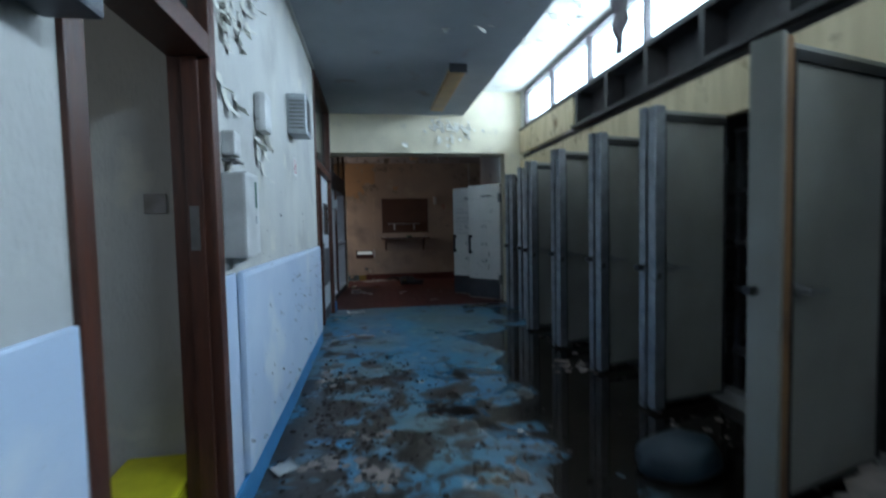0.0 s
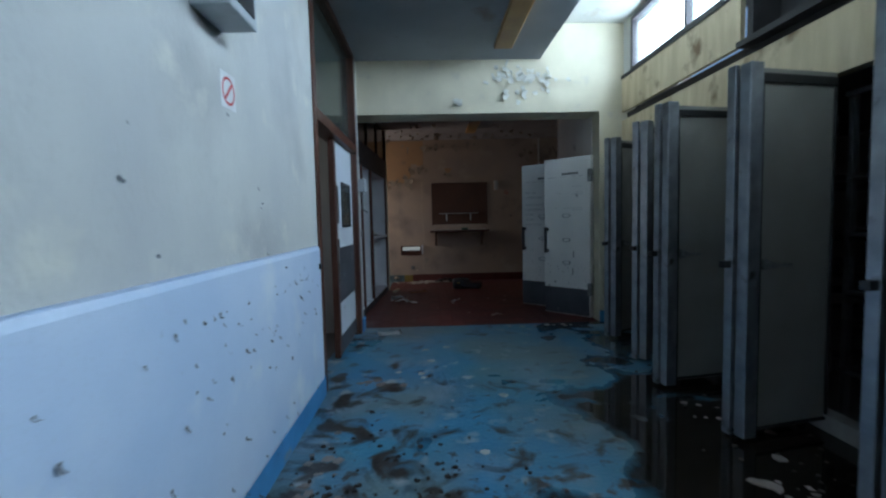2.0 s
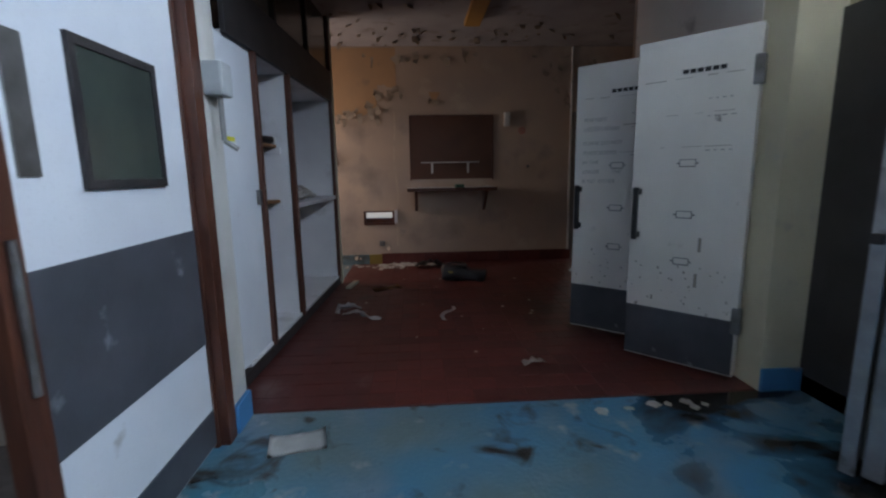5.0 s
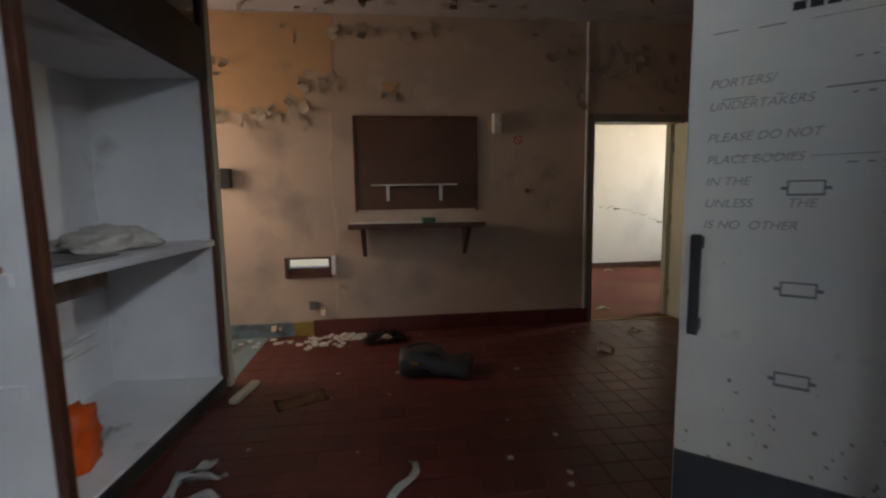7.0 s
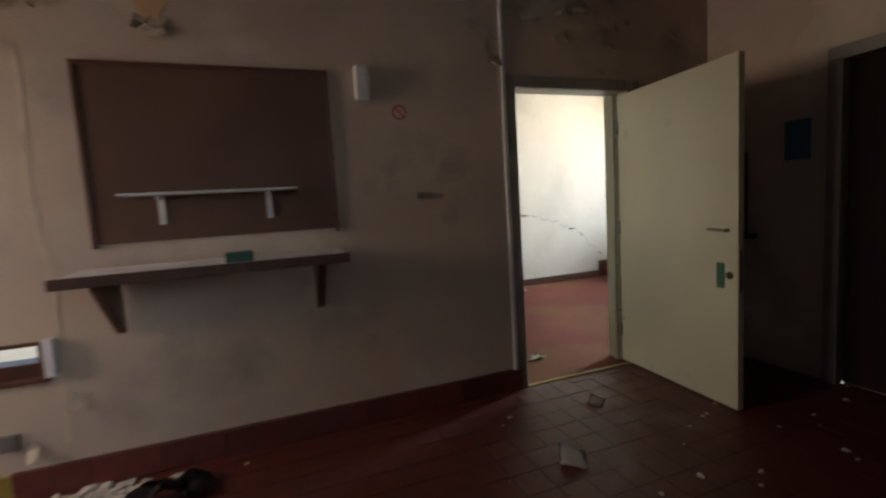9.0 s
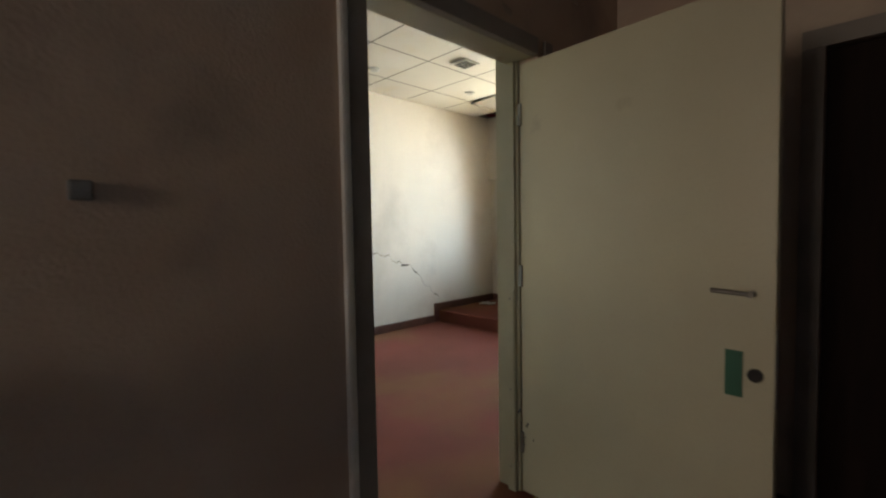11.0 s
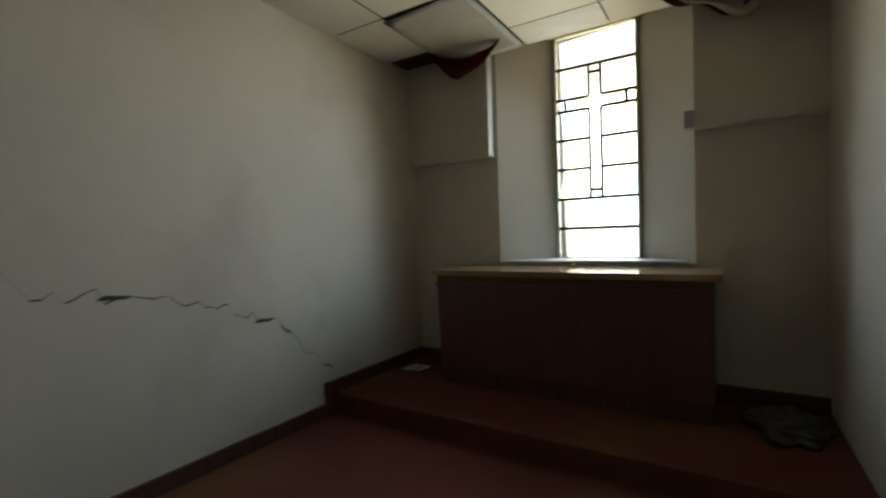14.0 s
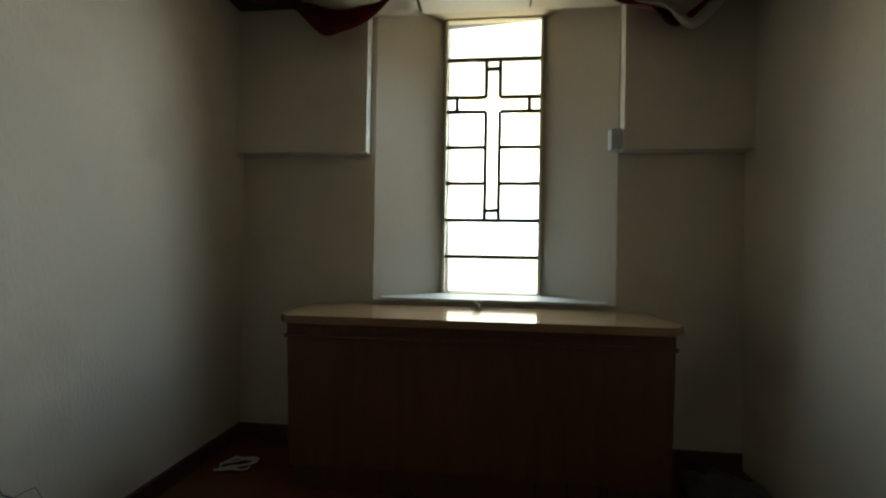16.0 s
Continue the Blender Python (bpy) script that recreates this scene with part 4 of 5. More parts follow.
# cold store doors
def cold_door(hx, hy, fx, fy, label):
    d = Vector((fx - hx, fy - hy, 0))
    w = d.length
    t = thing("cold_store_door", label, "door", "cold store doors", at=pose(hx, hy, 0, 0, 0, math.degrees(math.atan2(d.y, d.x))))
    cl_ = boxes("leaf", "cold_door", (0, w, -0.10, 0.0, 0.02, 2.08), parent=t, bevel=0.006)
    boxes("kick_plate", "grey_band", (0.01, w - 0.003, 0.0, 0.005, 0.03, 0.375), parent=cl_, label="dark grey kick plate")
    bm = bmesh.new()
    for z in (0.845, 1.13):
        box(bm, w - 0.068, w - 0.028, 0.0, 0.05, z, z + 0.04, 0.006)
    box(bm, w - 0.065, w - 0.031, 0.045, 0.07, 0.835, 1.18, 0.006)
    part("pull_handle", bm, "black", cl_, "long black bar handle")
    bm = bmesh.new()
    for k in range(6):
        box(bm, w - 0.50 + k * 0.04, w - 0.468 + k * 0.04, 0.0, 0.002, 1.86, 1.885)
    part("badge", bm, "black", cl_, "small dark maker's plate")
    bm = bmesh.new()
    rnd = random.Random(4)
    for row in (0, 1, 3):
        z = 1.70 - row * 0.10
        x = w - 0.42
        while x > w - 0.56:
            l = rnd.uniform(0.012, 0.03)
            box(bm, x - l, x, 0.0005, 0.0012, z, z + 0.006)
            x -= l + 0.02
    part("scrawl", bm, "ink", cl_, "faded illegible handwriting")
    bm = bmesh.new()
    rnd = random.Random(int(hy * 10))
    for z in (1.43, 1.62, 1.83):
        x = rnd.uniform(0.02, 0.2)
        while x < w - 0.1:
            l = rnd.uniform(0.02, 0.16)
            q = z + rnd.uniform(-0.006, 0.006)
            box(bm, x, min(x + l, w - 0.05), 0.0004, 0.0009, q, q + rnd.uniform(0.002, 0.006))
            x += l + rnd.uniform(0.01, 0.12)
    for k in range(60):
        x, q = rnd.uniform(0.02, w - 0.03), 0.34 + 0.34 * rnd.random() ** 2
        l = rnd.uniform(0.003, 0.013)
        box(bm, x, x + l, 0.0004, 0.0009, q, q + l * rnd.uniform(0.5, 1.6))
    for x, q in ((w - 0.44, 0.78), (w - 0.43, 0.55)) if hy < 8.6 else ():
        box(bm, x, x + 0.018, 0.0004, 0.0009, q, q + 0.09)
    part("scuffs", bm, "scuff", cl_, "brown scuff marks and mud specks")
    for row, words in enumerate(() if hy < 8.6 else ("PORTERS/", "UNDERTAKERS", "PLEASE DO NOT", "PLACE BODIES", "IN THE", "UNLESS        THE", "IS NO  OTHER")):
        text = bpy.data.curves.new("note", "FONT")
        text.body, text.size, text.shear = words, 0.040, 0.25
        tmp = new("note", text)
        me = bpy.data.meshes.new_from_object(tmp.evaluated_get(bpy.context.evaluated_depsgraph_get()))
        bpy.data.objects.remove(tmp)
        me.transform(pose(w - 0.06, 0.0015, 1.66 - row * 0.072 - (0.03 if row > 1 else 0), 90, 0, 180))
        me.materials.append(M["ink"])
        o = new("note", me)
        o.parent = cl_
        tagged(o, "faint pencilled capitals")
    for z in (1.33, 1.01, 0.71):
        bm = bmesh.new()
        for a, b, c, e in ((-0.042, 0.042, 0.018, 0.023), (-0.042, 0.042, -0.025, -0.018), (-0.047, -0.042, -0.025, 0.023), (0.042, 0.047, -0.025, 0.023), (-0.062, -0.047, -0.006, 0.004), (0.047, 0.062, -0.006, 0.004)):
            box(bm, w - 0.33 + a, w - 0.33 + b, 0.0, 0.006, z + c, z + e)
        part("card_holder", bm, "steel", cl_)
    for z in (0.3, 1.75):
        boxes("hinge", "steel", (-0.02, 0.03, -0.03, 0.02, z, z + 0.16), parent=t, bevel=0.006)
    return t


cold_door(2.24, 8.315, 1.785, 8.80, "white cold store door ajar with handwriting, card holders and a grey kick plate")
cold_door(2.23, 8.84, 1.60, 9.40, "white cold store door ajar behind another, handwriting and black bar handle")

# end wall things
bd = thing("notice_board", "brown hardboard notice board with a thin timber frame", "notice board")
boxes("panel", "board", (0.28, 1.43, YE - 0.012, YE, 1.21, 2.07), parent=bd)
boxes("board_frame", "wood", (0.262, 0.28, YE - 0.02, YE, 1.19, 2.09), (1.43, 1.45, YE - 0.02, YE, 1.19, 2.09), (0.28, 1.43, YE - 0.02, YE, 2.07, 2.09), parent=bd)
ml = thing("metal_shelf", "narrow white metal shelf on two brackets", "shelf")
boxes("board", "white_metal", (0.415, 1.235, YE - 0.14, YE - 0.012, 1.435, 1.447), parent=ml, bevel=0.003)
for x in (0.575, 1.085):
    boxes("bracket", "white_metal", (x - 0.015, x + 0.015, YE - 0.022, YE - 0.012, 1.29, 1.435), (x - 0.008, x + 0.008, YE - 0.11, YE - 0.022, 1.415, 1.435), parent=ml)
ws = thing("writing_shelf", "dusty wall shelf with dark timber edge and brackets", "shelf")
boxes("board", "cupboard", (0.225, 1.43, YE - 0.42, YE - 0.02, 1.075, 1.095), parent=ws, bevel=0.003)
boxes("edge", "wood", (0.22, 1.435, YE - 0.435, YE - 0.42, 1.05, 1.098), (0.22, 0.235, YE - 0.42, YE - 0.02, 1.05, 1.0745), (1.42, 1.435, YE - 0.42, YE - 0.02, 1.05, 1.0745), parent=ws, bevel=0.003)
for x in (0.34, 1.31):
    bm = bmesh.new()
    vs = [[bm.verts.new((x + s, y, z)) for y, z in ((YE - 0.02, 1.075), (YE - 0.32, 1.075), (YE - 0.30, 1.02), (YE - 0.07, 0.80), (YE - 0.02, 0.76))] for s in (-0.02, 0.02)]
    bm.faces.new(vs[0])
    bm.faces.new(vs[1][::-1])
    for i in range(5):
        bm.faces.new((vs[0][i], vs[1][i], vs[1][(i + 1) % 5], vs[0][(i + 1) % 5]))
    part("bracket", bm, "wood", ws)
bk = thing("box", "small dark green box on the wall shelf", "box", at=pose(0.93, YE - 0.33, 1.096, 0, 0, 6))
boxes("body", "green_plate", (-0.06, 0.06, -0.05, 0.05, 0, 0.045), parent=bk, bevel=0.004)
crumpled("tissue", 0.97, YE - 0.15, 1.096, 0.12, 0.08, 30, "paper", "crumpled tissue on the wall shelf", "tissue", 15, 0.04)
crumpled("tissue", 1.33, YE - 0.28, 1.096, 0.12, 0.05, 40, "paper", "torn paper on the wall shelf", "paper", 17, 0.02)
pir = thing("wall_sensor", "white plastic wall sensor", "sensor")
boxes("body", "white_metal", (1.60, 1.68, YE - 0.06, YE, 1.93, 2.12), parent=pir, bevel=0.012)
boxes("lens", "grey_plastic", (1.655, 1.684, YE - 0.064, YE - 0.02, 2.03, 2.07), parent=pir)
ns2 = thing("no_smoking_sign", "small round no-smoking sticker, faded red", "sign")
bm = bmesh.new()
for k in range(24):
    a, b = 6.283 * k / 24, 6.283 * (k + 1) / 24
    bm.faces.new([bm.verts.new((1.86 + r * math.cos(t), YE - 0.002, 1.87 + r * math.sin(t))) for r, t in ((0.034, a), (0.044, a), (0.044, b), (0.034, b))])
part("ring", bm, "red_print", ns2)
o = boxes("bar", "red_print", (-0.034, 0.034, -0.001, 0, -0.004, 0.004), parent=ns2)
o.matrix_basis = pose(1.86, YE - 0.001, 1.87, 0, 45, 0)
hk = thing("wall_hook", "small steel hook plate on the wall", "hook")
boxes("plate", "steel", (1.93, 1.97, YE - 0.03, YE, 1.35, 1.39), parent=hk, bevel=0.005)
vb = thing("wall_vent", "broken open wall vent with a timber box", "vent")
boxes("surround", "wood", (-0.42, 0.02, YE - 0.02, YE + 0.10, 0.57, 0.60), (-0.42, -0.39, YE - 0.02, YE + 0.10, 0.60, 0.77), (-0.01, 0.02, YE - 0.02, YE + 0.10, 0.60, 0.77), (-0.42, 0.02, YE - 0.006, YE + 0.10, 0.75, 0.77), parent=vb, bevel=0.003)
boxes("ledge", "wood", (-0.39, -0.01, YE + 0.01, YE + 0.13, 0.60, 0.665), parent=vb, bevel=0.003)
boxes("flap", "cupboard", (0.02, 0.06, YE - 0.05, YE - 0.001, 0.60, 0.78), parent=vb)
bx = thing("wall_box", "black plastic wall box", "wall box")
boxes("body", "black", (-0.97, -0.84, YE - 0.08, YE, 1.43, 1.61), parent=bx, bevel=0.012)
so = thing("socket", "square steel wall socket hanging loose", "socket")
boxes("plate", "steel", (-0.21, -0.13, YE - 0.02, YE, 0.26, 0.34), parent=so, bevel=0.004)
pipe = thing("conduit", "white surface conduit running up beside the door", "conduit")
boxes("tube", "white_metal", (2.552, 2.582, YE - 0.022, YE, 0.0, 3.0), parent=pipe, bevel=0.01)

# door to the chapel
dfr = tagged(new("door_3"), "cream and grey painted door frame", "door frame", kind="structure")
boxes("jamb", "cream_trim", (2.61, 2.640, YE + 0.02, YC + 0.02, 0, 2.07), parent=dfr, bevel=0.003)
boxes("jamb", "cream_trim", (3.572, 3.66, YE + 0.10, YC + 0.02, 0, 2.07), parent=dfr, bevel=0.003)
boxes("head", "cream_trim", (2.662, 3.572, YE + 0.02, YC + 0.02, 2.045, 2.10), parent=dfr, bevel=0.003)
boxes("architrave", "dark_trim", (2.585, 2.652, YE - 0.015, YE + 0.02, 0, 2.12), (3.628, 3.69, YE - 0.015, YE + 0.02, 0, 2.12), (2.662, 3.572, YE - 0.015, YE + 0.02, 2.045, 2.12), parent=dfr, bevel=0.003)
boxes("lining_board", "cream_trim", (3.572, 3.66, YC + 0.02, YC + 0.09, 0, 2.10), (2.572, 2.636, YC + 0.02, YC + 0.05, 0, 2.10), parent=dfr, bevel=0.003)
boxes("stop", "cream_trim", (3.556, 3.572, YE + 0.115, YC + 0.02, 0, 2.045), parent=dfr)
boxes("strike_plate", "cream_trim", (3.551, 3.556, YE + 0.12, YC + 0.018, 0.0, 0.98), parent=dfr)
boxes("threshold", "ochre", (2.662, 3.572, YE - 0.01, YE + 0.02, 0.0, 0.008), parent=dfr, label="worn yellow carpet strip")


for z in (0.12, 0.50, 0.94):
    bm = bmesh.new()
    rod(bm, (3.5512, YE + 0.14, z), (3.5490, YE + 0.14, z), 0.005, 8)
    part("screw", bm, "steel", dfr)
flakes("paint_chips", "chip", "dark scrapes low on the painted door jamb", [((3.571, YC - 0.08, 0.35), 7, 0.02, 0.12)], (-1, 0, 0), size=0.018, seed=31)


def panel_door(name, label, hx, hy, fx, fy, side, material):
    d = Vector((fx - hx, fy - hy, 0))
    w = d.length
    t = thing(name, label, "door", at=pose(hx, hy, 0, 0, 0, math.degrees(math.atan2(d.y, d.x))))
    lf = boxes("leaf", material, (0, w, -0.022, 0.022, 0.012, 2.03), parent=t, bevel=0.003)
    bm = bmesh.new()
    for s in (-1, 1):
        rod(bm, (w - 0.06, s * 0.02, 1.06), (w - 0.06, s * 0.06, 1.06), 0.01)
        rod(bm, (w - 0.06, s * 0.055, 1.06), (w - 0.17, s * 0.055, 1.065), 0.008)
    if side:
        part("lever_handle", bm, "steel", lf)
    else:
        bm.free()
    boxes("lock_plate", "green_plate", (w - 0.135, w - 0.085, -0.027, 0.027, 0.72, 0.87), parent=lf, label="green lock plate")
    bm = bmesh.new()
    rod(bm, (w - 0.05, -0.03, 0.80), (w - 0.05, 0.03, 0.80), 0.022, 14)
    part("lock_cylinder", bm, "black", lf)
    boxes("latch_plate", "steel", (w - 0.002, w + 0.002, -0.014, 0.014, 0.70, 0.95), parent=t)
    for z in (0.2, 1.0, 1.75):
        boxes("hinge", "steel", (-0.008, 0.01, -0.03, 0.03, z, z + 0.1), parent=t)
    return t


panel_door("chapel_door", "cream painted flush door standing open with a green lock plate", 3.598, 12.41, 3.535, 11.42, True, "cream_door")
hd = tagged(new("door_4"), "dark brown double door in a pale frame", "door", kind="structure")
boxes("leaf", "dark_door", (4.44, 4.48, 9.98, 10.69, 0.01, 2.03), parent=hd, bevel=0.003)
boxes("leaf", "dark_door", (4.44, 4.48, 10.70, 11.40, 0.01, 2.03), parent=hd, bevel=0.003)
boxes("door_frame", "dark_trim", (4.37, 4.44, 9.90, 9.98, 0, 2.03), (4.37, 4.44, 11.40, 11.48, 0, 2.03), (4.37, 4.44, 9.90, 11.48, 2.031, 2.11), parent=hd, bevel=0.003)
bm = bmesh.new()
rod(bm, (4.44, 10.78, 1.04), (4.38, 10.78, 1.04), 0.012)
rod(bm, (4.385, 10.78, 1.04), (4.385, 10.90, 1.04), 0.01)
part("door_handle", bm, "steel", hd)
bs = thing("notice", "small blue notice on the hall wall", "notice")
boxes("card", "blue_sign", (4.395, 4.40, 11.58, 11.74, 1.46, 1.72), parent=bs)
gr = thing("grab_rail", "dark vertical bar on the hall wall", "rail")
boxes("bar", "black", (4.35, 4.38, 11.98, 12.01, 0.96, 1.55), parent=gr, bevel=0.004)
boxes("foot", "black", (4.35, 4.40, 11.92, 12.03, 0.92, 0.96), parent=gr, bevel=0.004)
cl = thing("alarm_bell", "black round alarm bell above the door", "bell")
bm = bmesh.new()
rod(bm, (4.40, 10.85, 2.36), (4.34, 10.85, 2.36), 0.06, 20)
part("dome", bm, "black", cl)
eb = thing("exit_sign", "dark green exit sign box above the door", "sign")
boxes("body", "green_plate", (4.36, 4.40, 10.40, 10.75, 2.20, 2.36), parent=eb)

# ---- the chapel ----
Y2, XW, CC = 15.585, 7.25, 2.90
structure("floor_chapel", "carpet", (1.0, 6.08, YE, Y2, -0.12, 0.0), label="faded red carpet", category="floor")
structure("dais", "carpet", (6.08, XW, YC, Y2, -0.12, 0.155), bevel=0.012, label="low red carpeted altar step", category="step")
structure("wall_crack", "chapel_wall", (1.0, 2.90, Y2, Y2 + 0.15, 0, 3.1), (3.77, XW + 0.4, Y2, Y2 + 0.15, 0, 3.1), (2.90, 3.77, Y2, Y2 + 0.15, 2.06, 3.1), label="white textured chapel wall with a long crack", category="wall")
structure("wall_chapel_south", "chapel_wall", (1.0, 2.60, YC, YC + 0.02, 0, 3.1), (3.64, XW + 0.4, YC, YC + 0.02, 0, 3.1), (2.60, 3.64, YC, YC + 0.02, 2.10, 3.1), (4.55, XW + 0.4, YE, YC, 0, 3.1), label="white textured chapel side wall", category="wall")
# the gap left in this wall is unseen, made for the weak fill
structure("wall_chapel_west", "chapel_wall", (0.95, 1.0, YC, 13.6, 0, 3.1), (0.95, 1.0, 14.6, Y2, 0, 3.1), (0.95, 1.0, 13.6, 14.6, 0, 1.0), (0.95, 1.0, 13.6, 14.6, 2.4, 3.1), label="white chapel wall at the back", category="wall")

# window wall with a splayed niche
bm = bmesh.new()
WY0, WY1, WZ0, WZ1, WX = 13.63, 14.285, 1.11, 3.05, 7.62
NY0, NY1 = 13.20, 14.70


def quad(bm, *p):
    bm.faces.new([bm.verts.new(q) for q in p])


box(bm, XW, XW + 0.12, YC + 0.02, NY0, 0, 3.1)
box(bm, XW, XW + 0.12, NY1, Y2, 0, 3.1)
box(bm, XW, XW + 0.45, NY0, NY1, 0, 1.085)
box(bm, XW, XW + 0.45, NY0, NY1, 3.06, 3.2)
for (ya, yb) in ((NY0, WY0), (NY1, WY1)):
    vs = [bm.verts.new(p) for p in ((XW, ya, 1.085), (WX + 0.06, yb, 1.085), (WX + 0.06, ya, 1.085), (XW, ya, 3.06), (WX + 0.06, yb, 3.06), (WX + 0.06, ya, 3.06))]
    for f in ((0, 1, 4, 3), (1, 2, 5, 4), (0, 3, 5, 2)):
        bm.faces.new([vs[i] for i in f])
bmesh.ops.recalc_face_normals(bm, faces=bm.faces[:])
tagged(part("wall_window", bm, "chapel_wall"), "white chapel end wall with a splayed window niche", "wall", kind="structure")
w3 = tagged(new("window_3"), "leaded chapel window with a cross of pale glass", "window", kind="structure")
boxes("sill", "white_metal", (XW - 0.03, WX, NY0 + 0.05, NY1 - 0.05, 1.086, 1.104), parent=w3, bevel=0.004)
boxes("window_frame", "cream_trim", (WX, WX + 0.05, WY0 - 0.02, WY0, WZ0 - 0.02, WZ1 + 0.02), (WX, WX + 0.05, WY1, WY1 + 0.02, WZ0 - 0.02, WZ1 + 0.02), (WX, WX + 0.05, WY0, WY1, WZ0 - 0.02, WZ0), (WX, WX + 0.05, WY0, WY1, WZ1, WZ1 + 0.02), parent=w3)
# lead cames: heights from the sill up, in parts of the window's height
CY = (WY0 + WY1) / 2
WH, WW = WZ1 - WZ0, WY1 - WY0
CW = 0.075 * WW
c0, c1 = CY - CW, CY + CW
arm0, arm1 = 0.665, 0.718
zb = lambda f: WZ0 + f * WH
bm = bmesh.new()


def came(y0, y1, z0, z1):
    box(bm, WX + 0.01, WX + 0.035, y0, y1, z0, z1, 0.004)


CT = 0.0145
for f in (0.132, 0.266, 0.857):
    came(WY0, WY1, zb(f) - CT, zb(f) + CT)
for f in (0.401, 0.534):
    came(WY0, c0, zb(f) - CT, zb(f) + CT)
    came(c1, WY1, zb(f) - CT, zb(f) + CT)
for y in (c0, c1):
    came(y - CT, y + CT, zb(0.266), zb(arm0))
    came(y - CT, y + CT, zb(arm1), zb(0.857))
for f in (arm0, arm1):
    came(WY0, c0, zb(f) - CT, zb(f) + CT)
    came(c1, WY1, zb(f) - CT, zb(f) + CT)
for f in (0.302, 0.822):
    came(c0, c1, zb(f) - CT, zb(f) + CT)
for y in (WY0 + 0.11 * WW, WY1 - 0.11 * WW):
    came(y - CT, y + CT, zb(arm0), zb(arm1))
part("lead_cames", bm, "lead", w3, "dark lead cames forming a cross")
o = boxes("pane", "pane", (WX + 0.02, WX + 0.025, WY0, WY1, WZ0, WZ1), parent=w3)
o.visible_shadow = False
wst = tagged(new("fill_opening"), "plain frame of an unseen opening added for the chapel fill lamp", "window", kind="structure")
boxes("window_frame", "frame", (0.96, 0.99, 13.6, 13.65, 1.0, 2.4), (0.96, 0.99, 14.55, 14.6, 1.0, 2.4), (0.96, 0.99, 13.65, 14.55, 1.0, 1.05), (0.96, 0.99, 13.65, 14.55, 2.35, 2.4), parent=wst)
for nm, a, b in (("left", 14.735, Y2), ("right", YC + 0.02, 13.19)):
    bxn = thing("duct_cover", "white boxed-in duct panel on the chapel wall", "duct cover", "duct covers")
    boxes("panel", "chapel_wall", (7.15, 7.165, a, b, 2.01, 2.92), parent=bxn)
    boxes("side", "white_metal", (7.165, XW, (a if nm == "left" else b - 0.015), (a + 0.015 if nm == "left" else b), 2.01, 2.92), parent=bxn)
    boxes("bottom", "white_metal", (7.165, XW, a + 0.015, b - 0.015, 2.01, 2.03), parent=bxn)
jb = thing("junction_box", "small grey junction box under the duct cover", "junction box")
boxes("body", "grey_plastic", (7.17, 7.25, 13.195, 13.26, 2.02, 2.14), parent=jb, bevel=0.006)

# suspended ceiling: boards sag a little, two corners have come down
bm = bmesh.new()
TS = 0.67
xs = [6.20 + TS * k for k in range(-8, 3)]
ys = [15.75 - TS * k for k in range(0, 6)]
rnd = random.Random(9)
for i in range(len(xs) - 1):
    for j in range(len(ys) - 1):
        x0, x1, y0, y1 = max(xs[i], 1.0), min(xs[i + 1], XW - 0.005), max(ys[j + 1], YC + 0.02), min(ys[j], Y2)
        if x1 - x0 < 0.05 or y1 - y0 < 0.05:
            continue
        if x0 > 6.19 and (j == 1 or (x0 > 6.8 and (j == 0 or y0 < 12.9))):
            continue
        s = rnd.uniform(0.0, 0.012)
        g = 0.007
        v = [bm.verts.new(p) for p in ((x0 + g, y0 + g, CC), (x1 - g, y0 + g, CC), (x1 - g, y1 - g, CC), (x0 + g, y1 - g, CC), ((x0 + x1) / 2, (y0 + y1) / 2, CC - s))]
        for k in range(4):
            bm.faces.new((v[k], v[4], v[(k + 1) % 4]))
bmesh.ops.recalc_face_normals(bm, faces=bm.faces[:])
tagged(part("ceiling_chapel", bm, "tile_board"), "sagging white suspended board ceiling", "ceiling", kind="structure")
# black sheet puts the void's shade behind the joints and missing boards
structure("ceiling_backing", "black_wood_and_void", (1.0, XW, YC + 0.02, Y2, CC + 0.025, CC + 0.035), label="black sheet standing in for the shade above the ceiling boards", category="ceiling")
structure("ceiling_void", "tile_board", (1.0, 7.75, YE, Y2 + 0.1, 3.2, 3.3), label="closed roof over the chapel", category="ceiling")
tagged(sheet("hanging_ceiling_board", lambda u, v: (6.22 + u * 1.02, 14.42 + 0.68 * v, CC - 0.004 - 0.028 * v * v * math.sin(0.6 + 2.4 * u)), 12, 10, "tile_board", None, 0.012), "white ceiling board hanging loose in a corner", "ceiling board")


def swag(name, ya, yb, drop, mat_, label, x=7.08, lift=0.0, skew=1.0):
    def fn(u, v):
        y = ya + (yb - ya) * u
        s = math.sin(3.14159 * u ** skew)
        return (x + 0.06 * math.sin(v * 5) * s + 0.05 * noise.noise((u * 6, v * 2, ya)), y, CC + 0.03 + lift - drop * s * (0.35 + 0.65 * v) - 0.03 * v * math.sin(u * 14))
    return tagged(sheet(name, fn, 26, 10, mat_, None, 0.006), label, "curtain")


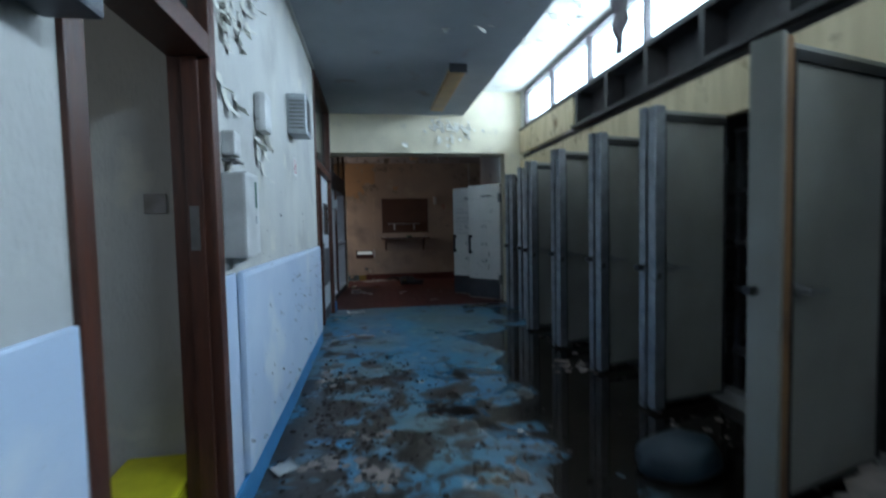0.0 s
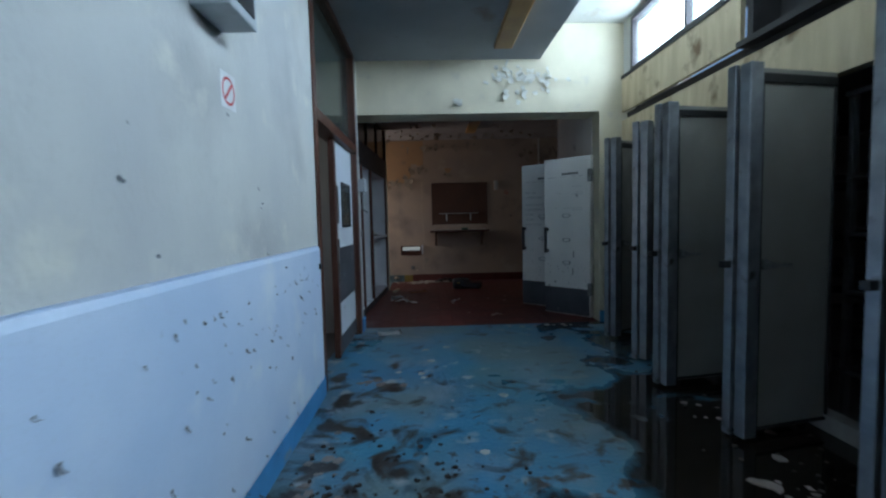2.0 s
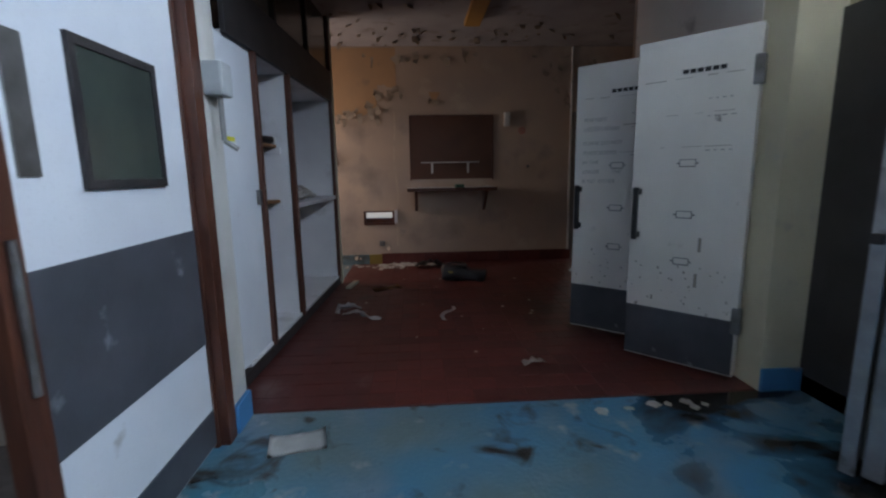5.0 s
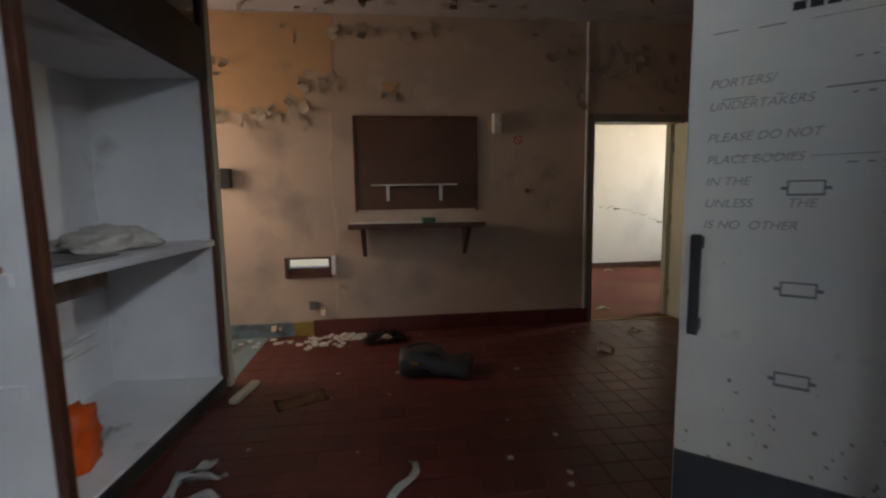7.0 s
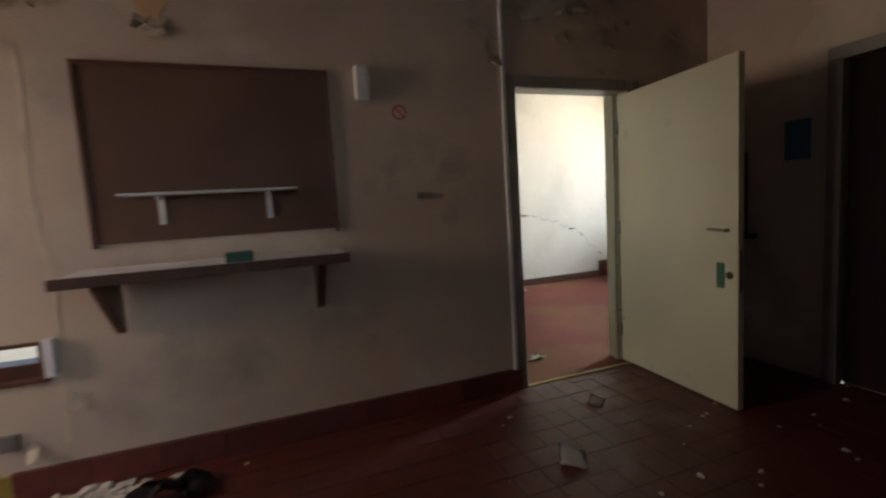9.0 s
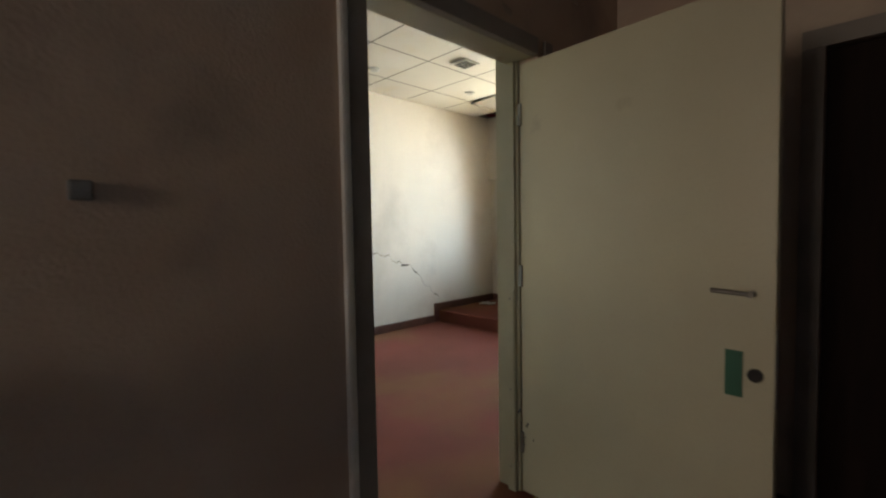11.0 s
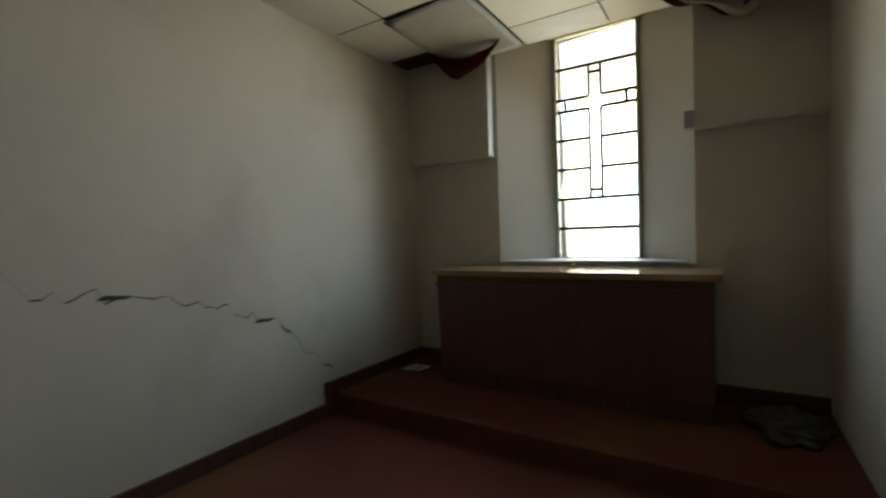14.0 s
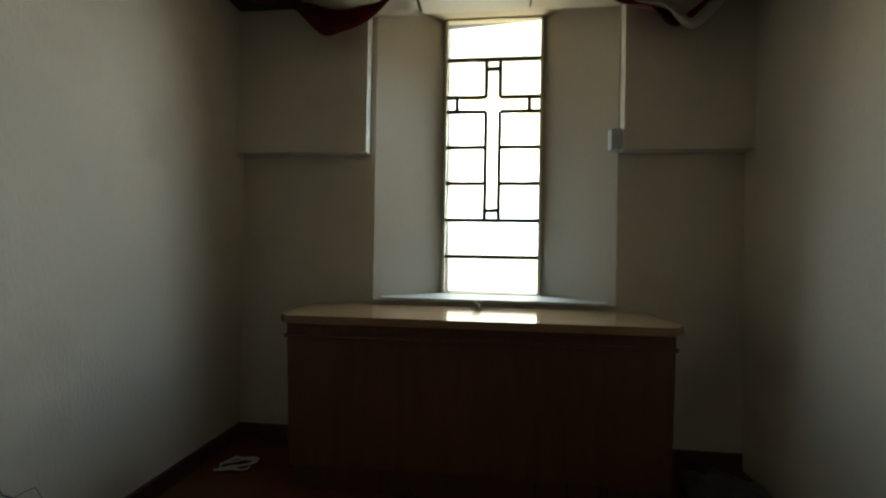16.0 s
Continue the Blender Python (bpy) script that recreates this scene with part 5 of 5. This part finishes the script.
swag("curtain", 15.50, 14.53, 0.28, "velvet", "dark red velvet pelmet cloth sagging from the ceiling", x=7.0, skew=1.9)
swag("curtain", 13.42, 12.6, 0.27, "velvet", "dark red pelmet cloth sagging from the ceiling", x=7.0)
swag("curtain_lining", 13.36, 12.56, 0.32, "cloth", "pale lining hanging under the red cloth", x=6.93)
for k, (x, y) in enumerate(((4.58, 14.91), (5.9, 14.80), (4.58, 13.5))):
    dl = thing("downlight", "round recessed ceiling downlight", "downlight", "downlights", at=pose(x, y, CC - 0.012))
    bm = bmesh.new()
    rod(bm, (0, 0, 0), (0, 0, -0.012), 0.062, 20)
    part("ring", bm, "white_metal", dl)
    bm = bmesh.new()
    rod(bm, (0, 0, -0.012), (0, 0, -0.016), 0.04, 16)
    part("lamp", bm, "grey_plastic", dl)
cv = thing("ceiling_vent", "square louvred ceiling vent", "vent", at=pose(5.15, 14.19, CC - 0.012))
boxes("frame", "white_metal", (-0.1, 0.1, -0.1, 0.1, -0.012, 0), parent=cv)
for k in range(6):
    boxes("slat", "black", (-0.08, 0.08, -0.08 + k * 0.028, -0.062 + k * 0.028, -0.016, -0.012), parent=cv)

# altar
al = thing("altar", "large brown varnished altar with a polished top on a tiled plinth", "altar")
bm = bmesh.new()
pts = [(6.61, 13.10), (6.61, 14.98), (6.67, 15.03), (7.18, 15.03), (7.18, 13.04), (6.67, 13.04)]
lo = [bm.verts.new((x, y, 1.022)) for x, y in pts]
hi = [bm.verts.new((x, y, 1.062)) for x, y in pts]
bm.faces.new(hi[::-1])
bm.faces.new(lo)
for i in range(6):
    bm.faces.new((lo[i], lo[(i + 1) % 6], hi[(i + 1) % 6], hi[i]))
bmesh.ops.recalc_face_normals(bm, faces=bm.faces[:])
part("top", bm, "altar_top", al, "polished brown top")
bm = bmesh.new()
lo = [bm.verts.new((x, y, 0.28)) for x, y in ((6.68, 13.085), (6.68, 14.975), (7.16, 14.975), (7.16, 13.085))]
hi = [bm.verts.new((x, y, 1.022)) for x, y in ((6.655, 13.08), (6.655, 14.99), (7.17, 14.99), (7.17, 13.08))]
bm.faces.new(hi)
bm.faces.new(lo[::-1])
for i in range(4):
    bm.faces.new((lo[i], lo[(i + 1) % 4], hi[(i + 1) % 4], hi[i]))
bmesh.ops.recalc_face_normals(bm, faces=bm.faces[:])
part("body", bm, "altar", al)
boxes("moulding", "altar", (6.645, 6.665, 13.07, 15.0, 0.942, 0.962), parent=al, bevel=0.004)
boxes("plinth", "grout", (6.705, 7.16, 13.10, 14.96, 0.155, 0.28), parent=al)
for k in range(12):
    y = 13.105 + k * 0.1545
    boxes("tile", "skirt_tile", (6.690, 6.705, y, y + 0.149, 0.157, 0.278), parent=al, bevel=0.002)
fl = thing("flower", "small yellow artificial flower on the altar", "flower", at=pose(7.10, 14.03, 1.062))
rnd = random.Random(2)
bm = bmesh.new()
for k in range(14):
    a, r = rnd.uniform(0, 6.28), rnd.uniform(0.012, 0.035)
    z = rnd.uniform(0.015, 0.06)
    c = Vector((r * math.cos(a), r * math.sin(a), z))
    s = 0.016
    bm.faces.new([bm.verts.new(c + Vector(q) * s) for q in ((1, 0, 0.3), (0, 1, -0.2), (-1, 0.2, 0.5), (0, -1, 0))])
part("petals", bm, "yellow", fl)
bm = bmesh.new()
for k in range(10):
    a = 0.63 * k
    bm.faces.new([bm.verts.new(q) for q in ((0, 0, 0.004), (0.03 * math.cos(a), 0.03 * math.sin(a), 0.012), (0.05 * math.cos(a + 0.2), 0.05 * math.sin(a + 0.2), 0.006))])
part("leaves", bm, "green_plate", fl)

# crack across the chapel wall: steps along mortar joints
rnd = random.Random(21)
bm = bmesh.new()
CRACK = ((3.92, 1.35), (4.0, 1.33), (4.24, 1.23), (4.33, 1.10), (4.53, 1.10), (4.65, 1.07), (4.9, 1.03), (5.03, 0.98), (5.28, 0.91), (5.45, 0.82), (5.62, 0.78), (5.8, 0.56), (5.95, 0.46), (6.12, 0.28))
px, pz = CRACK[0]
for (xa, za), (xb, zb_) in zip(CRACK, CRACK[1:]):
    steps = max(2, int((xb - xa) / 0.035))
    for s in range(1, steps + 1):
        nx = xa + (xb - xa) * s / steps
        nz = za + (zb_ - za) * s / steps + rnd.uniform(-0.022, 0.022) * (s < steps) + (0.055 * ((nx / 0.17) % 1.0) - 0.028 if nx > 4.3 else 0.0)
        w = rnd.uniform(0.0012, 0.005) * (2.2 if rnd.random() < 0.12 else 1)
        bm.faces.new([bm.verts.new(q) for q in ((px, Y2 - 0.002, pz - w), (nx, Y2 - 0.002, nz - w), (nx, Y2 - 0.002, nz + w), (px, Y2 - 0.002, pz + w))])
        px, pz = nx, nz
for cx, cz in ((4.64, 1.068), (5.48, 0.811)):
    bm.faces.new([bm.verts.new(q) for q in ((cx - 0.07, Y2 - 0.0025, cz - 0.004), (cx + 0.06, Y2 - 0.0025, cz - 0.012), (cx + 0.075, Y2 - 0.0025, cz + 0.004), (cx - 0.03, Y2 - 0.0025, cz + 0.018))])
tagged(part("wall_crack_line", bm, "crack"), "long stepped crack in the wall plaster", "crack", kind="structure")
swt = thing("light_switch", "brown square light switch", "switch")
boxes("plate", "shaded_door_brown", (3.825, 3.91, Y2 - 0.012, Y2, 1.335, 1.42), parent=swt, bevel=0.004)
boxes("rocker", "black", (3.858, 3.875, Y2 - 0.018, Y2 - 0.012, 1.36, 1.39), parent=swt)
od = tagged(new("door_5"), "cream painted door frame in the chapel wall", "door frame", kind="structure")
boxes("jamb", "cream_trim", (2.86, 2.93, Y2 - 0.02, Y2 + 0.15, 0, 2.06), (3.74, 3.82, Y2 - 0.02, Y2 + 0.15, 0, 2.06), (2.86, 3.82, Y2 - 0.02, Y2 + 0.15, 2.06, 2.13), parent=od, bevel=0.004)
panel_door("vestry_door", "cream flush door darkened in colour as backlit, standing ajar, handle missing", 2.945, 15.54, 3.49, 15.0, False, "shaded_door_brown")
tagged(boxes("skirting_backing", "grout", (3.82, 6.08, Y2 - 0.008, Y2, 0, 0.097), (5.99, XW, Y2 - 0.008, Y2, 0.097, 0.252), (1.0, 2.86, Y2 - 0.008, Y2, 0, 0.097), (XW - 0.008, XW, YC + 0.02, Y2 - 0.008, 0.155, 0.252)), "mortar behind the chapel skirting", "skirting", kind="structure")
# vestry beyond
structure("vestry_wall", "lilac", (1.6, 3.28, 17.9, 18.0, 0, 3.0), (3.28, 3.85, 17.9, 18.0, 0, 1.3), (3.28, 3.85, 17.9, 18.0, 1.95, 3.0), (3.85, 5.2, 17.9, 18.0, 0, 3.0), (1.5, 1.6, 15.735, 18.0, 0, 3.0), (5.2, 5.3, 15.735, 18.0, 0, 3.0), label="lilac painted vestry wall", category="wall")
structure("vestry_floor", "carpet", (1.5, 5.3, Y2, 18.0, -0.12, -0.003), label="red carpet of the vestry", category="floor")
structure("vestry_ceiling", "tile_board", (1.5, 5.3, Y2 + 0.15, 18.0, 2.8, 2.9), label="white vestry ceiling", category="ceiling")
w5 = tagged(new("window_5"), "small barred window with obscured glass", "window", kind="structure")
boxes("window_frame", "frame", (3.28, 3.31, 17.92, 17.97, 1.3, 1.95), (3.82, 3.85, 17.92, 17.97, 1.3, 1.95), (3.28, 3.85, 17.92, 17.97, 1.3, 1.33), (3.28, 3.85, 17.92, 17.97, 1.92, 1.95), (3.31, 3.82, 17.92, 17.97, 1.60, 1.63), parent=w5)
o = boxes("pane", "pane", (3.31, 3.82, 17.95, 17.955, 1.33, 1.92), parent=w5)
o.visible_shadow = False
rad = thing("radiator", "white column radiator under the vestry window", "radiator")
for k in range(14):
    boxes("column", "white_metal", (3.1 + k * 0.065, 3.14 + k * 0.065, 17.76, 17.86, 0.16, 0.88), parent=rad, bevel=0.012)
boxes("pipe", "white_metal", (3.1, 4.0, 17.80, 17.82, 0.12, 0.16), parent=rad)
lump("cloth_pile", "heap of red cloth on the vestry floor", "cloth", 3.65, 16.6, 0.0, 0.25, 0.3, 0.14, "red_print", 9, 0.5)
lump("paper_bag", "crumpled white paper behind the vestry door", "paper", 3.62, 15.95, 0.0, 0.10, 0.09, 0.07, "paper", 12, 0.5)

# ---- loose things on the floors ----
debris("plaster_rubble", "screed_bit", "flat flakes of bare screed and dirt on the corridor floor", [(-0.29, 3.19, 16, 0.10, 0.05), (0.0, 3.02, 18, 0.10, 0.06), (-0.1, 3.53, 8, 0.08, 0.05), (-0.4, 4.8, 22, 0.08, 0.3), (1.88, 4.6, 26, 0.10, 0.12), (2.1, 5.45, 12, 0.12, 0.2), (2.1, 3.1, 12, 0.2, 0.3), (-0.3, 6.3, 8, 0.2, 0.05)], 0.06, 4, 0.12)
debris("plaster_rubble", "plaster_bit", "pale paint flakes on the corridor floor", [(0.14, 7.18, 2, 0.02, 0.02), (0.22, 6.8, 2, 0.02, 0.02), (0.35, 7.26, 2, 0.03, 0.01), (0.05, 6.4, 3, 0.1, 0.1), (0.95, 3.37, 2, 0.03, 0.03), (-0.53, 3.26, 1, 0.01, 0.01), (1.75, 8.05, 8, 0.2, 0.04), (0.5, 5.2, 4, 0.5, 0.6)], 0.06, 14, 0.06)
debris("dirt", "dirt", "dark damp dirt crumbs on the corridor floor", [(-0.35, 4.2, 160, 0.1, 0.6), (-0.1, 3.4, 140, 0.2, 0.35), (0.1, 4.6, 140, 0.25, 0.4), (0.4, 3.4, 90, 0.4, 0.5), (2.2, 5.0, 110, 0.25, 1.4), (2.2, 3.2, 80, 0.3, 0.5)], 0.026, 5, 0.5)
debris("plaster_rubble", "plaster_bit", "white plaster bits under the hall wall", [(0.05, 12.16, 60, 0.25, 0.05), (0.25, 12.22, 40, 0.15, 0.03), (-0.05, 11.98, 24, 0.12, 0.05), (-0.8, 12.15, 12, 0.2, 0.06)], 0.055, 6, 0.35)
debris("plaster_rubble", "plaster_bit", "small litter scattered on the hall floor", [(1.0, 9.6, 12, 0.6, 0.6), (2.5, 11.3, 16, 0.6, 0.5), (3.6, 10.9, 12, 0.4, 0.4), (0.3, 10.9, 8, 0.4, 0.4)], 0.03, 7, 0.3)


def paper_sheet(x, y, z, w, l, turn, label, material="paper", curl=0.02):
    c, s = math.cos(radians(turn)), math.sin(radians(turn))
    fn = lambda u, v: (x + c * (u - 0.5) * l - s * (v - 0.5) * w, y + s * (u - 0.5) * l + c * (v - 0.5) * w, z + 0.003 + curl * (2 * u - 1) ** 4 * v)
    return tagged(sheet("paper", fn, 8, 5, material, None, 0.0015), label, "paper")


paper_sheet(-0.28, 7.88, 0.0, 0.17, 0.27, 12, "printed white paper sheet on the blue floor")
paper_sheet(-0.50, 3.2, 0.0, 0.12, 0.13, 40, "torn white card on the blue floor")
paper_sheet(2.38, 11.44, 0.0, 0.13, 0.17, 60, "crumpled white leaflet on the tiles", curl=0.05)
paper_sheet(2.9, 11.9, 0.0, 0.09, 0.13, 40, "buff card on the tiles", "plaster_bit")
crumpled("paper_strip", 1.1, 8.68, 0.0, 0.16, 0.09, 10, "plaster_bit", "crumpled buff paper on the red tiles", "paper", 35, 0.05)
paper_sheet(-0.03, 10.85, 0.0, 0.16, 0.33, 25, "brown cardboard piece on the tiles", "raw_wood")
crumpled("paper_strip", -0.19, 9.80, 0.0, 0.40, 0.05, -22, "paper", "tangled torn paper strip on the red tiles", "paper", 31, 0.09, 0.05)
crumpled("paper_strip", -0.38, 10.05, 0.0, 0.30, 0.05, 75, "paper", "curled torn paper strip on the red tiles", "paper", 32, 0.1, 0.03)
crumpled("paper_strip", 0.36, 9.98, 0.0, 0.26, 0.05, 40, "paper", "looped torn paper strip on the red tiles", "paper", 36, 0.12, 0.06).matrix_basis = pose(-0.70, 0, 0)
crumpled("paper_strip", 0.60, 9.85, 0.0, 0.42, 0.06, 78, "paper", "bent white paper strip on the red tiles", "paper", 33, 0.03, 0.04)
crumpled("paper_strip", 3.0, 12.75, 0.0, 0.16, 0.09, 10, "rag", "cream crumpled paper inside the chapel door", "paper", 34, 0.05)
bt = thing("timber_offcut", "pale timber offcut lying by the cupboard", "offcut", at=pose(-0.44, 11.03, 0, 0, 0, 80))
boxes("piece", "cream_trim", (-0.16, 0.16, -0.03, 0.03, 0.0, 0.03), parent=bt, bevel=0.004)
hold = thing("holdall", "slumped dark nylon holdall with a yellow tag on the tiles", "bag", at=pose(0.90, 11.22, 0, 0, 0, -12))
bm = bmesh.new()
box(bm, -0.27, 0.27, -0.14, 0.14, 0.0, 0.17, 0.06)
bmesh.ops.subdivide_edges(bm, edges=bm.edges[:], cuts=3, use_grid_fill=True)
for v in bm.verts:
    d = noise.noise(v.co * 6.0) * 0.06
    v.co.z = max(0.0, v.co.z * (1.0 - 0.28 * (v.co.x > 0.02)) + d * (v.co.z > 0.05))
    v.co.y += noise.noise(v.co * 7.0 + Vector((3, 0, 0))) * 0.05
    v.co.x += noise.noise(v.co * 6.0 + Vector((0, 5, 0))) * 0.04
part("body", bm, "holdall", hold, smooth=True)
for yy, lean in ((-0.07, -0.02), (0.07, 0.03)):
    bm = bmesh.new()
    prev = None
    for k in range(13):
        a = math.pi * k / 12
        q = Vector((-0.10 + 0.13 * math.cos(a), yy + lean * math.sin(a) * 2, 0.150 + 0.025 * math.sin(a)))
        if prev is not None:
            rod(bm, prev, q, 0.011, 8)
        prev = q
    part("strap", bm, "rubber", hold)
boxes("tag", "ochre", (-0.20, -0.12, -0.150, -0.146, 0.10, 0.125), parent=hold, label="small yellow tag")
crumpled("rag", 0.50, 12.0, 0.0, 0.42, 0.22, 10, "black", "crumpled black cloth by the wall", "cloth", 41, 0.14)
lump("drum", "blue-grey plastic drum lying in the puddle", "drum", 1.62, 2.78, 0.0, 0.24, 0.15, 0.13, "jerry", 6, 0.10)
lump("plastic_sheet", "crumpled clear plastic beside the altar", "plastic sheet", 6.85, 12.74, 0.155, 0.26, 0.17, 0.06, "dim_plastic", 8, 0.5)
lump("rubbish_heap", "damp rubbish heaped behind the store door", "rubbish", 2.35, 2.15, 0.0, 0.35, 0.28, 0.12, "screed_bit", 14, 0.5)
for x, y, l, w, a, sd in ((3.22, 14.98, 0.18, 0.12, 60, 51), (3.30, 14.62, 0.34, 0.06, -45, 52), (3.45, 14.36, 0.26, 0.06, 15, 53), (3.12, 14.36, 0.30, 0.10, 20, 54), (3.70, 14.92, 0.24, 0.08, 15, 55), (4.34, 15.22, 0.15, 0.05, 5, 56), (3.2, 13.62, 0.10, 0.05, 80, 57), (3.24, 14.80, 0.30, 0.05, 70, 58)):
    crumpled("rag_strip", x, y, 0.0, l, w, a, "rag", "twisted cream rag strip on the red carpet", "rag", sd, 0.05, 0.02)
bm = bmesh.new()
prev = Vector((6.95, 15.42, 0.17))
for k in range(30):
    a = k * 0.42
    q = Vector((6.85 + 0.10 * math.sin(a) * (1 - k / 60), 15.36 + 0.09 * math.cos(a * 1.3), 0.168 + 0.004 * (k % 3)))
    rod(bm, prev, q, 0.006, 6)
    prev = q
tagged(part("cable", bm, "white_metal"), "loose coiled pale cable in the corner", "cable")

# hanging torn lining below the clerestory
def rag_fn(u, v):
    return (2.40 + 0.05 * noise.noise((u * 3, v * 4, 1)), 4.68 + (u - 0.5) * (0.42 - 0.34 * v) + 0.05 * noise.noise((u, v * 5, 3)), 3.62 - v * 0.62 - 0.08 * u * v)


tagged(sheet("hanging_lining", rag_fn, 10, 16, "frame", None, 0.01), "torn dark roof lining hanging in strips", "roof lining")

# ---- pieces: tiles of the hall floor and the skirtings ----
T = 0.155


def tile_mesh(name, w, l, h):
    bm = bmesh.new()
    box(bm, 0.002, w - 0.002, 0.002, l - 0.002, 0.0, h, 0.002)
    me = bpy.data.meshes.new(name)
    bm.to_mesh(me)
    bm.free()
    me.materials.append(M["red_tile"])
    return me


tile = tile_mesh("floor_tile", T, T, 0.012)
rnd = random.Random(17)
far = bmesh.new()
x = -0.60 - 2 * T
while x < 4.38:
    y = YB + 0.02
    while y < YE - 0.02:
        wx, wy = min(T, 4.40 - x), min(T, YE - y)
        if 0.0 <= x < 2.2 and y < 11.0 and wx == T:
            o = new("tile", tile)
            o.parent = hall_floor
            o.location = (x, y, -0.012 + rnd.uniform(0, 0.0012))
        elif not (x > 2.28 and y < 10.0) and not (x < -0.62 and y > 11.1):
            z = rnd.uniform(-0.0008, 0.0012)
            a, b, c, d = x + 0.002, x + wx - 0.002, y + 0.002, y + wy - 0.002
            vs = [far.verts.new(p) for p in ((a, c, z), (b, c, z), (b, d, z), (a, d, z), (a, c, z - 0.01), (b, c, z - 0.01), (b, d, z - 0.01), (a, d, z - 0.01))]
            for f in ((0, 1, 2, 3), (4, 5, 1, 0), (5, 6, 2, 1), (6, 7, 3, 2), (7, 4, 0, 3)):
                far.faces.new([vs[i] for i in f])
        y += T
    x += T
tagged(part("tiles", far, "red_tile", hall_floor), "red quarry floor tiles", kind="stuff")
SKT = structure("skirting_tiles", "grout", (2.59, 2.595, YE - 0.013, YE - 0.012, 0.0, 0.02), label="red tile skirting along the hall wall", category="skirting")
sk_mesh = tile_mesh("skirting_tile", T, 0.012, 0.145)
k = 0
while -0.18 + k * T < 2.60:
    o = new("tile", sk_mesh)
    o.parent = SKT
    o.location = (-0.18 + k * T, YE - 0.024, 0.002)
    k += 1
bm = bmesh.new()
box(bm, 0.002, T - 0.002, 0.0, 0.012, 0, 0.094, 0.002)
brown = bpy.data.meshes.new("brown_tile")
bm.to_mesh(brown)
bm.free()
brown.materials.append(M["skirt_tile"])
CST = structure("chapel_skirting_tiles", "grout", (3.822, 3.83, Y2 - 0.009, Y2 - 0.008, 0, 0.02), label="brown tile skirting along the chapel wall", category="skirting")
k = 0
while 3.82 + (k + 1) * T < 6.08:
    o = new("tile", brown)
    o.parent = CST
    o.location = (3.82 + k * T, Y2 - 0.02, 0.002)
    k += 1
k = 0
while 5.99 + (k + 1) * T < XW:
    o = new("tile", brown)
    o.parent = CST
    o.location = (5.99 + k * T, Y2 - 0.021, 0.157)
    k += 1
k = 0
while YC + 0.03 + (k + 1) * T < Y2 - 0.03:
    o = new("tile", brown)
    o.parent = CST
    o.matrix_basis = pose(XW - 0.009, YC + 0.03 + k * T, 0.157, 0, 0, 90)
    k += 1
